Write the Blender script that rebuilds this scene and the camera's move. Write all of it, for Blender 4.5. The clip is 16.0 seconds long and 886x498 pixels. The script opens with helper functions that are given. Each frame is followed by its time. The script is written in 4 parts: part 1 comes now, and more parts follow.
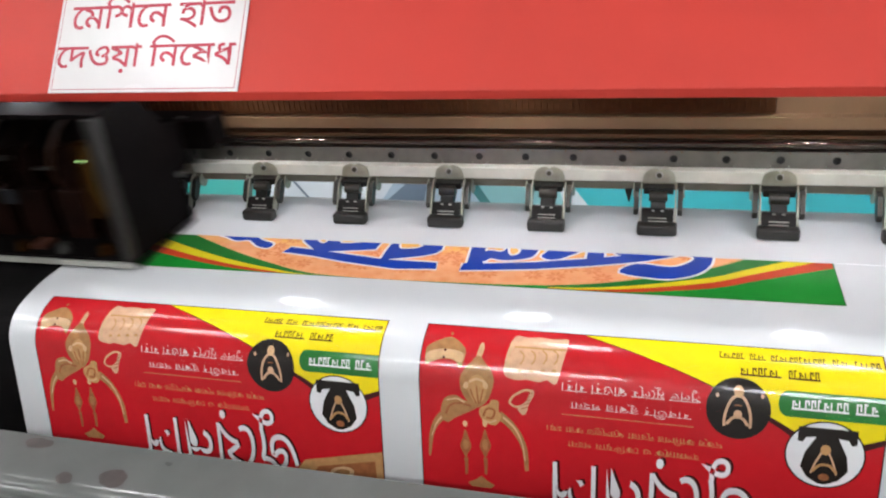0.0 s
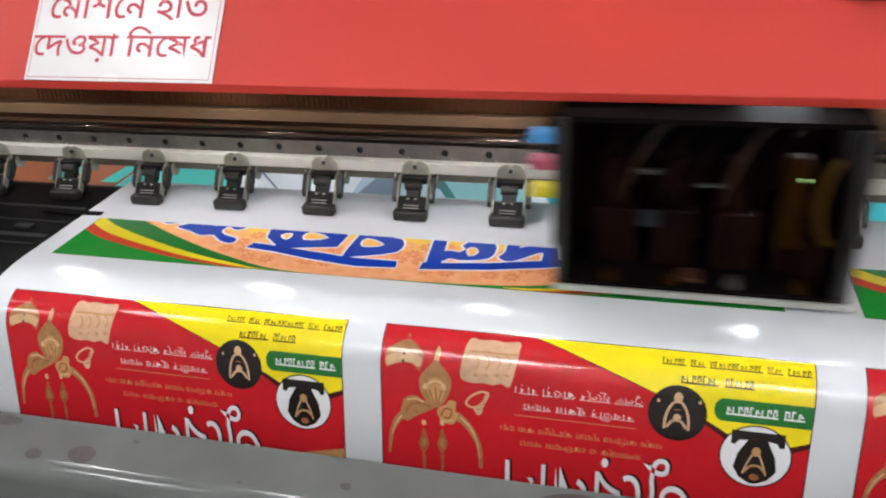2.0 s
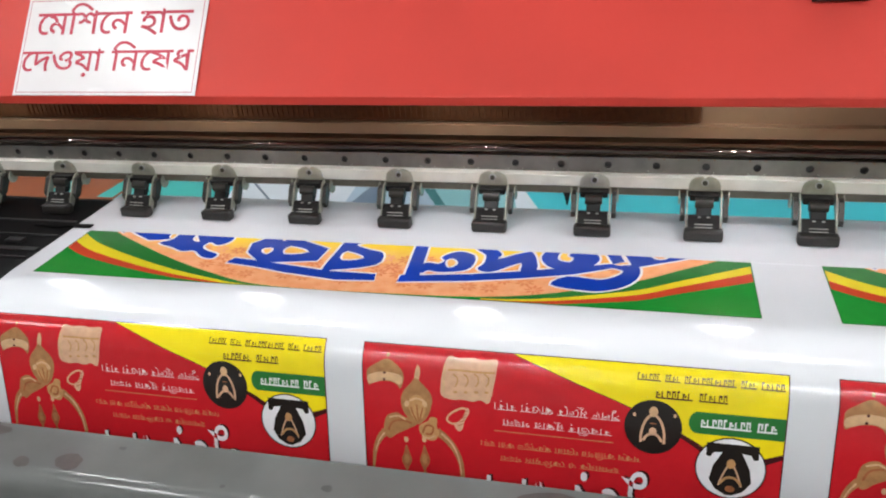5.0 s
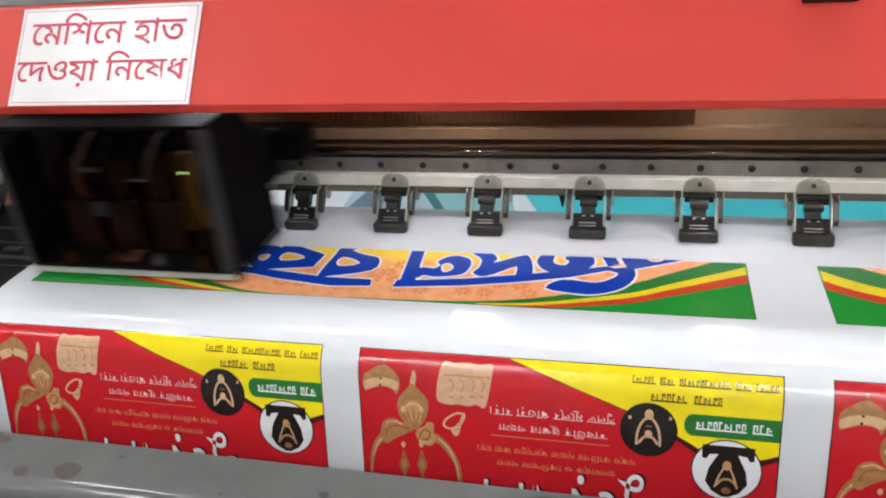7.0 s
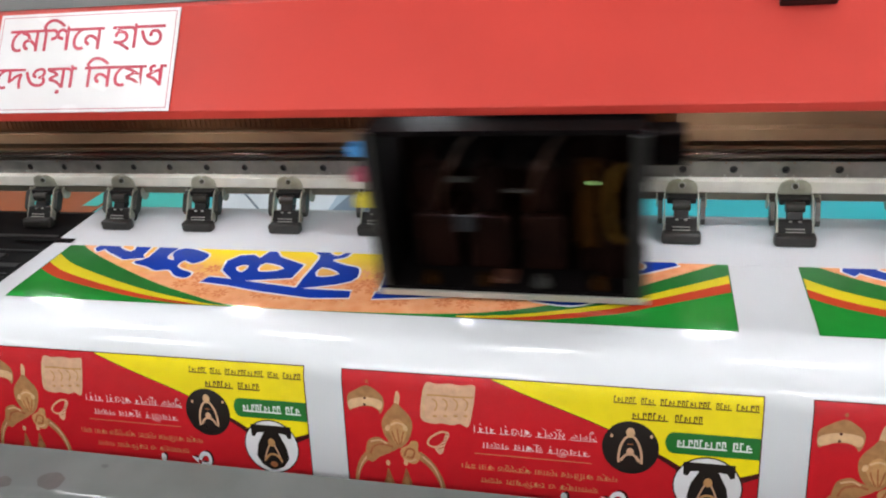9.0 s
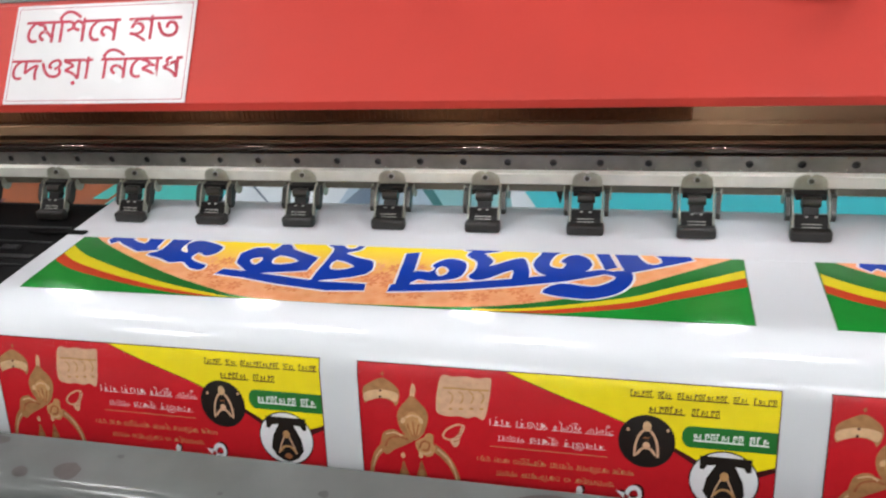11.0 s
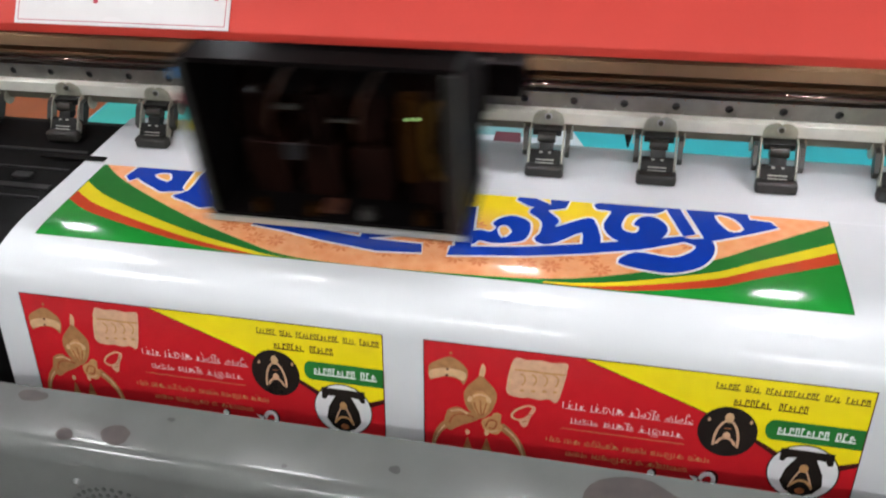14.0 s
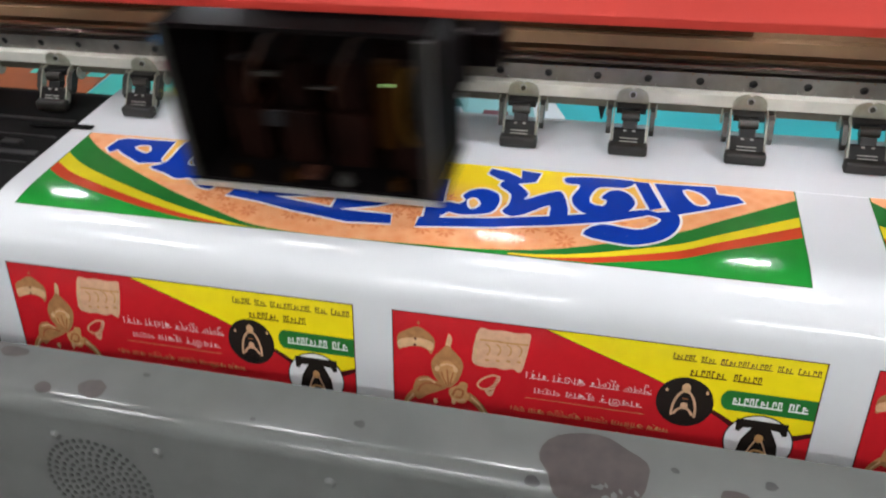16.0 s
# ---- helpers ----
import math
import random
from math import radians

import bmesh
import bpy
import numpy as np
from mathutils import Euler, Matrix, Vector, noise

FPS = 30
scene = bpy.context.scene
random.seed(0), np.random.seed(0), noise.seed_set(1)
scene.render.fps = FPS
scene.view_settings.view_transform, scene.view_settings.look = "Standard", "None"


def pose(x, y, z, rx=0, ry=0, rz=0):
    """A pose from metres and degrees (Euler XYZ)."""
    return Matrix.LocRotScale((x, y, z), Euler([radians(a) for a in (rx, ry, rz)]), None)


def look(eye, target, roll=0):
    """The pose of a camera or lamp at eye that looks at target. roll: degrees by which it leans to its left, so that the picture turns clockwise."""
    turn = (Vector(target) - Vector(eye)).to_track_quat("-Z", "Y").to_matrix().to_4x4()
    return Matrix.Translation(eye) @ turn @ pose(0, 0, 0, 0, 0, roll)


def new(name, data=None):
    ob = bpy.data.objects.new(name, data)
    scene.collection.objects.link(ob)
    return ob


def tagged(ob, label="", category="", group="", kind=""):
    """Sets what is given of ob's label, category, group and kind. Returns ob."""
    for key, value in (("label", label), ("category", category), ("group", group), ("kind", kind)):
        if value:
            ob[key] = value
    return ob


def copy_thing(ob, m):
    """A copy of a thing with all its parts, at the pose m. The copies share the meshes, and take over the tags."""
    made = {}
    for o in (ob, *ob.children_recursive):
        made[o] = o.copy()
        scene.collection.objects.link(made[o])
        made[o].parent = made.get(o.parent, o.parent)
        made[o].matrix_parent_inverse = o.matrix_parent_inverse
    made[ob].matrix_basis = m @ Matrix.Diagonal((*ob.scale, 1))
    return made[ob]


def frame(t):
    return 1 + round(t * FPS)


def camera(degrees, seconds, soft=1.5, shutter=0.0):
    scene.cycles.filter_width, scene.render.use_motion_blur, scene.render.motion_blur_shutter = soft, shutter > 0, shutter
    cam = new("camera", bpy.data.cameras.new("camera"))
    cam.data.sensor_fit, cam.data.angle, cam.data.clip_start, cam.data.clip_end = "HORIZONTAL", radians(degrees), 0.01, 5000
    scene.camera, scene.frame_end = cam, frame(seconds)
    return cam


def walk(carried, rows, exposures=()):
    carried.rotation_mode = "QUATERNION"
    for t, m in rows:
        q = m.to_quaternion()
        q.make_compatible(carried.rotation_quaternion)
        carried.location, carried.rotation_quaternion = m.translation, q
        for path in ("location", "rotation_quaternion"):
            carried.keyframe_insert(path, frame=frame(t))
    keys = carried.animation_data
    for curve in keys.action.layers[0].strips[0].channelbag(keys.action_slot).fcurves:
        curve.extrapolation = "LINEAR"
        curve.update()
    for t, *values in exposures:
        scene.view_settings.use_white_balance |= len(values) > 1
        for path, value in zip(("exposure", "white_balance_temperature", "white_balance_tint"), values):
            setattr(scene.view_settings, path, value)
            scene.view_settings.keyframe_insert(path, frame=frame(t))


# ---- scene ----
cam = camera(58.0, 16.0, soft=2.0, shutter=0.8)
PATH = [
    (0, (0.838, -0.942, 1.39), (0.299, 0.745, 0.461), -5.8),
    (0.5, (0.834, -0.945, 1.397), (0.28, 0.74, 0.474), -5.3),
    (1, (0.828, -0.957, 1.397), (0.316, 0.727, 0.447), -4.4),
    (1.5, (0.845, -0.972, 1.399), (0.318, 0.722, 0.476), -4.5),
    (2, (0.855, -0.977, 1.401), (0.39, 0.728, 0.464), -3.3),
    (2.5, (0.874, -0.979, 1.401), (0.4, 0.726, 0.469), -4.2),
    (3, (0.869, -0.978, 1.401), (0.396, 0.729, 0.473), -4.0),
    (3.5, (0.875, -0.977, 1.401), (0.419, 0.735, 0.473), -3.8),
    (4, (0.878, -0.979, 1.4), (0.414, 0.732, 0.475), -3.9),
    (6.5, (0.897, -0.991, 1.395), (0.403, 0.734, 0.511), -5.0),
    (7, (0.896, -0.982, 1.403), (0.406, 0.731, 0.495), -5.3),
    (7.5, (0.895, -0.974, 1.411), (0.418, 0.734, 0.486), -5.6),
    (8, (0.9, -0.971, 1.411), (0.426, 0.736, 0.484), -5.7),
    (10.5, (0.91, -0.976, 1.419), (0.434, 0.733, 0.494), -5.7),
    (11, (0.894, -0.977, 1.411), (0.413, 0.725, 0.479), -5.5),
    (11.5, (0.873, -0.977, 1.401), (0.367, 0.71, 0.454), -5.5),
    (12, (0.864, -0.98, 1.401), (0.352, 0.696, 0.438), -5.6),
    (12.5, (0.881, -0.978, 1.403), (0.375, 0.698, 0.435), -6.8),
    (13, (0.871, -0.968, 1.4), (0.377, 0.685, 0.388), -7.1),
    (13.5, (0.818, -0.932, 1.421), (0.404, 0.692, 0.33), -3.9),
    (14, (0.773, -0.901, 1.456), (0.383, 0.652, 0.258), -3.2),
    (14.5, (0.769, -0.896, 1.472), (0.437, 0.668, 0.27), -2.4),
    (15, (0.789, -0.905, 1.485), (0.402, 0.634, 0.269), -3.7),
    (15.5, (0.807, -0.911, 1.465), (0.412, 0.624, 0.245), -4.3),
    (16, (0.821, -0.925, 1.441), (0.408, 0.613, 0.231), -3.1),
]
walk(cam, [(t, look(eye, target, roll)) for t, eye, target, roll in PATH], exposures=[(0.0, 0.12), (4.0, 0.10), (7.0, 0.18), (8.0, 0.17), (10.5, 0.14), (11.0, 0.08), (12.5, 0.0), (13.0, -0.02), (13.5, -0.06), (14.0, 0.15), (14.5, 0.13), (15.0, -0.05), (15.5, -0.05), (16.0, 0.10)])

from mathutils import geometry

# ---- light: a closed shop room, lit by ceiling lamps ----
world = bpy.data.worlds.new("room_world")
world.use_nodes = True
world.node_tree.nodes["Background"].inputs[0].default_value = (0.6, 0.7, 0.8, 1)
world.node_tree.nodes["Background"].inputs[1].default_value = 0.05
scene.world = world
LAMP = 46.0
LED = 820.0
PANEL = 30.0
TUBE = 8.0
FAR_TUBE = 116.0


# ---- materials ----
def mat(name, color, rough=0.5, metal=0.0, vary=0.12, scale=40.0, bump=0.0, bump_scale=200.0, rough_vary=0.1, color2=None,
        coat=0.0, spec=0.5, emit=0.0, roll=False):
    m = bpy.data.materials.new(name)
    m.use_nodes = True
    nt = m.node_tree
    b = nt.nodes["Principled BSDF"]
    b.inputs["Roughness"].default_value = rough
    b.inputs["Metallic"].default_value = metal
    b.inputs["Coat Weight"].default_value = coat
    b.inputs["Coat Roughness"].default_value = 0.06
    b.inputs["Specular IOR Level"].default_value = spec
    if roll:
        tc = nt.nodes.new("ShaderNodeUVMap")
        tc.uv_map = "roll"
        place = tc.outputs["UV"]
    else:
        tc = nt.nodes.new("ShaderNodeTexCoord")
        place = tc.outputs["Object"]
    n1 = nt.nodes.new("ShaderNodeTexNoise")
    n1.inputs["Scale"].default_value = scale
    n1.inputs["Detail"].default_value = 5
    nt.links.new(place, n1.inputs["Vector"])
    ramp = nt.nodes.new("ShaderNodeMix")
    ramp.data_type = "RGBA"
    lo = color2 or tuple(c * (1 - vary) for c in color)
    ramp.inputs["A"].default_value = (*lo, 1)
    ramp.inputs["B"].default_value = (*color, 1)
    spread = nt.nodes.new("ShaderNodeMapRange")
    spread.inputs["From Min"].default_value = 0.32
    spread.inputs["From Max"].default_value = 0.62
    nt.links.new(n1.outputs["Fac"], spread.inputs["Value"])
    nt.links.new(spread.outputs["Result"], ramp.inputs["Factor"])
    nt.links.new(ramp.outputs["Result"], b.inputs["Base Color"])
    rr = nt.nodes.new("ShaderNodeMapRange")
    rr.inputs["To Min"].default_value = max(0.02, rough - rough_vary)
    rr.inputs["To Max"].default_value = min(1.0, rough + rough_vary)
    n2 = nt.nodes.new("ShaderNodeTexNoise")
    n2.inputs["Scale"].default_value = scale * 0.23
    n2.inputs["Detail"].default_value = 3
    nt.links.new(place, n2.inputs["Vector"])
    nt.links.new(n2.outputs["Fac"], rr.inputs["Value"])
    nt.links.new(rr.outputs["Result"], b.inputs["Roughness"])
    if bump:
        n3 = nt.nodes.new("ShaderNodeTexNoise")
        n3.inputs["Scale"].default_value = bump_scale
        n3.inputs["Detail"].default_value = 3
        nt.links.new(place, n3.inputs["Vector"])
        bp = nt.nodes.new("ShaderNodeBump")
        bp.inputs["Strength"].default_value = bump
        bp.inputs["Distance"].default_value = 0.002
        nt.links.new(n3.outputs["Fac"], bp.inputs["Height"])
        nt.links.new(bp.outputs["Normal"], b.inputs["Normal"])
    if emit:
        b.inputs["Emission Color"].default_value = (*color, 1)
        b.inputs["Emission Strength"].default_value = emit
    return m


RED_PAINT = mat("red_enamel", (0.55, 0.049, 0.035), 0.40, vary=0.08, scale=7, bump=0.06, bump_scale=260, spec=0.24)
SIGN_WHITE = mat("laminated_white", (0.72, 0.69, 0.685), 0.25, vary=0.04, scale=25)
SIGN_RED = mat("sign_ink_red", (0.46, 0.018, 0.045), 0.35, vary=0.08)
GREY_PAINT = mat("grey_enamel", (0.118, 0.122, 0.117), 0.16, vary=0.12, scale=14, bump=0.05, bump_scale=400)
STAIN = mat("ink_stain", (0.036, 0.023, 0.021), 0.5, vary=0.35, scale=60)
STAIN_DARK = mat("dried_ink_spot", (0.032, 0.028, 0.030), 0.4, vary=0.4, scale=90)
VINYL = mat("white_vinyl", (0.66, 0.675, 0.695), 0.15, vary=0.02, scale=12, rough_vary=0.04, bump=0.15, bump_scale=20)
BLACK_METAL = mat("black_platen", (0.0045, 0.004, 0.004), 0.5, vary=0.4, scale=30, spec=0.05)
BLACK_PLASTIC = mat("black_plastic", (0.006, 0.0055, 0.005), 0.4, vary=0.3, scale=80, spec=0.22)
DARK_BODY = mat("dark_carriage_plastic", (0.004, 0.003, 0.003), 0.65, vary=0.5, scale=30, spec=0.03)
# housing colour holds the brownish shade inside the carriage
WARM_SHADE = mat("shaded_brown_housing", (0.008, 0.0026, 0.0016), 0.6, vary=0.6, scale=25, spec=0.04)
COPPER_PART = mat("copper_contact", (0.10, 0.035, 0.02), 0.4, metal=0.5, vary=0.3)
INDICATOR = mat("green_indicator", (0.55, 1.0, 0.35), 0.4, vary=0.0, emit=1.6)
# amber tube and pale tag: carriage's inner shade mixed into their colours
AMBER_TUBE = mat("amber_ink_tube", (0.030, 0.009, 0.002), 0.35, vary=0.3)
SHADED_TAG = mat("shaded_pale_tag", (0.012, 0.013, 0.015), 0.5, vary=0.2, spec=0.15)
STEEL = mat("brushed_steel", (0.42, 0.42, 0.41), 0.34, metal=0.9, vary=0.25, scale=60)
TAB_STEEL = mat("zinc_steel", (0.36, 0.36, 0.29), 0.38, metal=0.5, vary=0.3, scale=90)
SCREW_DARK = mat("worn_screw", (0.07, 0.065, 0.05), 0.45, metal=0.6, vary=0.4, scale=300)
BUSH_GREY = mat("worn_bushing", (0.026, 0.023, 0.018), 0.4, metal=0.3, vary=0.3, scale=120)
LEVER_GREY = mat("worn_lever", (0.028, 0.027, 0.022), 0.35, metal=0.4, vary=0.35, scale=150)
RUBBER = mat("foot_rubber", (0.014, 0.012, 0.0095), 0.45, vary=0.3, scale=120, bump=0.1, bump_scale=500)
RAIL_STEEL = mat("ground_rail_steel", (0.21, 0.20, 0.182), 0.42, metal=0.9, vary=0.2, scale=50)
BAR_STEEL = mat("polished_bar_steel", (0.085, 0.068, 0.058), 0.03, metal=0.9, vary=0.2, scale=50, rough_vary=0.005)
# shade inside bores given as colour; also serves one dark print field
HOLE_DARK = mat("dark_bore", (0.02, 0.02, 0.02), 0.6, vary=0.3)
LEDGE_PAINT = mat("pale_grey_ledge", (0.62, 0.62, 0.55), 0.42, metal=0.2, vary=0.15, scale=35)
BEAM_ALU = mat("anodised_beam", (0.20, 0.12, 0.062), 0.5, metal=0.3, vary=0.15, scale=20)
# for the added reflector below the beam
BOUNCE_ALU = mat("bright_bounce_aluminium", (0.80, 0.80, 0.79), 0.3, metal=0.85, vary=0.1, scale=30)
RIB_STEEL = mat("worn_black_steel", (0.03, 0.03, 0.03), 0.32, metal=0.5, vary=0.4)
BEAM_DARK = mat("dark_beam_slot", (0.045, 0.034, 0.026), 0.6, metal=0.2, vary=0.3)
FOOT_STRIP = mat("brown_grey_strip", (0.13, 0.12, 0.09), 0.5, metal=0.3, vary=0.25, scale=40)
HOOD_GREY = mat("dark_grey_hood", (0.10, 0.10, 0.095), 0.35, vary=0.15, scale=10)
BELT = mat("brown_toothed_belt", (0.060, 0.022, 0.007), 0.8, vary=0.3, scale=120, spec=0.12)
# yellow of the carriage's inside, taken almost to black to stand for shade
YELLOW_SHADED = mat("shaded_yellow_tube", (0.020, 0.0075, 0.0008), 0.7, vary=0.35, scale=60, spec=0.03)
SHADED_CABLE = mat("shaded_yellow_cable", (0.06, 0.030, 0.003), 0.6, vary=0.25, spec=0.1)
BLUE_PART = mat("blue_damper", (0.05, 0.28, 0.62), 0.6, vary=0.15)
PINK_PART = mat("magenta_damper", (0.42, 0.07, 0.12), 0.6, vary=0.15)
YELLOW_CLEAN = mat("yellow_damper", (0.75, 0.62, 0.03), 0.6, vary=0.15)
POST_DARK = mat("dark_post_steel", (0.016, 0.014, 0.012), 0.5, metal=0.3, vary=0.4, scale=40)
SIDE_GREY = mat("grey_side_plate", (0.035, 0.034, 0.03), 0.45, metal=0.4, vary=0.3)
WHITE_STRIP = mat("pale_base_strip", (0.42, 0.42, 0.38), 0.35, metal=0.3, vary=0.15)
WALL_PAINT = mat("wall_paint", (0.68, 0.70, 0.70), 0.8, vary=0.06, scale=4, bump=0.05, bump_scale=90)
CEIL_PAINT = mat("ceiling_paint", (0.78, 0.78, 0.76), 0.9, vary=0.05, scale=4)
FLOOR_TILE = mat("floor_tile", (0.17, 0.16, 0.15), 0.35, vary=0.15, scale=5)
LAMP_WHITE = mat("lamp_housing_white", (0.8, 0.8, 0.8), 0.5, vary=0.03)
LAMP_GLOW = mat("lamp_diffuser", (0.98, 0.98, 1.0), 0.5, vary=0.0, emit=LAMP)
PANEL_GLOW = mat("panel_diffuser", (0.98, 0.98, 1.0), 0.5, vary=0.0, emit=PANEL)
TUBE_GLOW = mat("tube_diffuser", (0.98, 0.98, 1.0), 0.5, vary=0.0, emit=TUBE)
FAR_GLOW = mat("far_tube_diffuser", (0.98, 0.98, 1.0), 0.5, vary=0.0, emit=FAR_TUBE)
LED_GLOW = mat("led_lens", (0.92, 0.95, 1.0), 0.5, vary=0.0, emit=LED)
TEAL = mat("teal_print", (0.03, 0.56, 0.64), 0.4, vary=0.12, scale=7)
TEAL_PALE = mat("pale_teal_print", (0.25, 0.55, 0.58), 0.4, vary=0.12, scale=7)
BG_WHITE = mat("white_print", (0.78, 0.84, 0.90), 0.4, vary=0.1, scale=7)
BG_GREY = mat("blue_grey_print", (0.13, 0.19, 0.27), 0.4, vary=0.2, scale=9)
BG_ORANGE = mat("orange_print", (0.42, 0.10, 0.02), 0.4, vary=0.2, scale=9)
TURQUOISE = mat("turquoise_print", (0.05, 0.58, 0.52), 0.4, vary=0.12, scale=7)
TEAL_DEEP = mat("deep_teal_print", (0.01, 0.17, 0.18), 0.4, vary=0.15, scale=7)
BG_PALE = mat("pale_blue_print", (0.42, 0.55, 0.66), 0.4, vary=0.15, scale=9)
BG_MAROON = mat("maroon_print", (0.16, 0.03, 0.05), 0.4, vary=0.2, scale=9)
CARTON = mat("black_rack_steel", (0.03, 0.03, 0.03), 0.5, vary=0.3)


# ---- mesh helpers ----
def mesh_from(verts, faces, name="mesh"):
    me = bpy.data.meshes.new(name)
    me.from_pydata(verts, [], faces)
    me.update()
    return me


def part(name, bm, material, parent=None, label="", smooth=False):
    if isinstance(bm, bpy.types.Mesh):
        me = bm
    else:
        bmesh.ops.recalc_face_normals(bm, faces=bm.faces)
        me = bpy.data.meshes.new(name)
        bm.to_mesh(me)
        bm.free()
    if not me.materials:
        me.materials.append(material)
    if smooth:
        for p in me.polygons:
            p.use_smooth = True
        me.set_sharp_from_angle(angle=radians(40))
    ob = new(name, me)
    ob.parent = parent
    if label:
        tagged(ob, label)
    return ob


def thing(name, label, category, group="", kind="", at=(0, 0, 0)):
    ob = new(name)
    ob.location = at
    ob.empty_display_size = 0.05
    return tagged(ob, label, category, group, kind)


def box(x0, x1, y0, y1, z0, z1, bevel=0.0, seg=2, bm=None):
    made = bm or bmesh.new()
    r = bmesh.ops.create_cube(made, size=1.0)
    for v in r["verts"]:
        v.co = Vector((x0 + (v.co.x + 0.5) * (x1 - x0), y0 + (v.co.y + 0.5) * (y1 - y0), z0 + (v.co.z + 0.5) * (z1 - z0)))
    if bevel:
        edges = {e for v in r["verts"] for e in v.link_edges}
        bmesh.ops.bevel(made, geom=list(edges), offset=bevel, segments=seg, affect="EDGES", profile=0.5)
    return made


def extrude_yz(profile, x0, x1, bevel=0.0, bm=None):
    """A closed (y, z) profile drawn out along x."""
    made = bm or bmesh.new()
    a = [made.verts.new((x0, y, z)) for y, z in profile]
    b = [made.verts.new((x1, y, z)) for y, z in profile]
    n = len(profile)
    made.faces.new(a)
    made.faces.new(b[::-1])
    for i in range(n):
        made.faces.new((a[i], b[i], b[(i + 1) % n], a[(i + 1) % n]))
    if bevel:
        long = [e for e in made.edges if abs(e.verts[0].co.x - e.verts[1].co.x) > 1e-6]
        bmesh.ops.bevel(made, geom=long, offset=bevel, segments=2, affect="EDGES", profile=0.5)
    return made


def cylinder(p0, p1, r, seg=20, r2=None, bm=None):
    made = bm or bmesh.new()
    p0, p1 = Vector(p0), Vector(p1)
    turn = (p1 - p0).to_track_quat("Z", "Y").to_matrix().to_4x4()
    bmesh.ops.create_cone(made, cap_ends=True, segments=seg, radius1=r, radius2=r if r2 is None else r2, depth=(p1 - p0).length,
                          matrix=Matrix.Translation((p0 + p1) / 2) @ turn)
    return made


def prism_xz(outline, y0, y1, bm=None):
    """An (x, z) outline drawn out along y."""
    made = bm or bmesh.new()
    a = [made.verts.new((x, y0, z)) for x, z in outline]
    b = [made.verts.new((x, y1, z)) for x, z in outline]
    n = len(outline)
    made.faces.new(a)
    made.faces.new(b[::-1])
    for i in range(n):
        made.faces.new((a[i], b[i], b[(i + 1) % n], a[(i + 1) % n]))
    return made


# ---- the media's way: flat on the platen, over the front curve, down the apron ----
PRINT_Y, FLAT_Z = -0.132, 0.948
FLAT_END, R1, A1, R2, A2 = -0.245, 0.25, radians(14), 0.048, radians(78)


def media_way(s):
    """Place (y, z) and slope at the length s past the print line."""
    flat = PRINT_Y - FLAT_END
    if s <= flat:
        return PRINT_Y - s, FLAT_Z, 0.0
    d = s - flat
    y, z = FLAT_END, FLAT_Z
    if d <= R1 * A1:
        a = d / R1
        return y - R1 * math.sin(a), z - R1 * (1 - math.cos(a)), a
    d -= R1 * A1
    y, z = y - R1 * math.sin(A1), z - R1 * (1 - math.cos(A1))
    if d <= R2 * (A2 - A1):
        a = A1 + d / R2
        return y - R2 * (math.sin(a) - math.sin(A1)), z - R2 * (math.cos(A1) - math.cos(a)), a
    d -= R2 * (A2 - A1)
    y, z = y - R2 * (math.sin(A2) - math.sin(A1)), z - R2 * (math.cos(A1) - math.cos(A2))
    return y - d * math.cos(A2), z - d * math.sin(A2), A2


def way_line(s0, s1, lift, steps):
    out = []
    for i in range(steps + 1):
        y, z, a = media_way(s0 + (s1 - s0) * i / steps)
        out.append((y - lift * math.sin(a), z + lift * math.cos(a)))
    return out


def sheet_mesh(line, xs):
    verts = [(x, y, z) for y, z in line for x in xs]
    n = len(xs)
    faces = [(i * n + j, (i + 1) * n + j, (i + 1) * n + j + 1, i * n + j + 1) for i in range(len(line) - 1) for j in range(n - 1)]
    return mesh_from(verts, faces)


# ---- the room ----
X0, X1, Y0, Y1, H = -3.2, 5.2, -3.4, 2.6, 2.9


def structure(name, bm, material, label, category):
    return tagged(part(name, bm, material), label, category, kind="structure")


structure("floor", box(X0, X1, Y0, Y1, -0.1, 0.0), FLOOR_TILE, "dark grey floor of a print shop", "floor")
structure("ceiling", box(X0, X1, Y0, Y1, H, H + 0.1), CEIL_PAINT, "plain white painted ceiling", "ceiling")
structure("wall_north", box(X0, X1, Y1, Y1 + 0.15, 0, H), WALL_PAINT, "pale painted wall behind the printer", "wall")
structure("wall_south", box(X0, X1, Y0 - 0.15, Y0, 0, H), WALL_PAINT, "pale painted wall", "wall")
structure("wall_west", box(X0 - 0.15, X0, Y0, Y1, 0, H), WALL_PAINT, "pale painted wall", "wall")
structure("wall_east", box(X1, X1 + 0.15, Y0, Y1, 0, H), WALL_PAINT, "pale painted wall", "wall")


def ceiling_lamp(x, y, glow, radius, first={}):
    if radius in first:
        return copy_thing(first[radius], pose(x, y, H))
    lamp = thing("ceiling_lamp", "round white ceiling panel lamp, switched on", "ceiling lamp", "ceiling lamps", at=(x, y, H))
    part("housing", cylinder((0, 0, -0.03), (0, 0, 0), radius + 0.015, 32), LAMP_WHITE, lamp)
    part("diffuser", cylinder((0, 0, -0.036), (0, 0, -0.0301), radius, 32), glow, lamp)
    first[radius] = lamp
    return lamp


for lx in (-2.0, -1.15, -0.3, 0.55, 1.4, 2.25, 3.1):
    ceiling_lamp(lx, 0.45, LAMP_GLOW, 0.12)
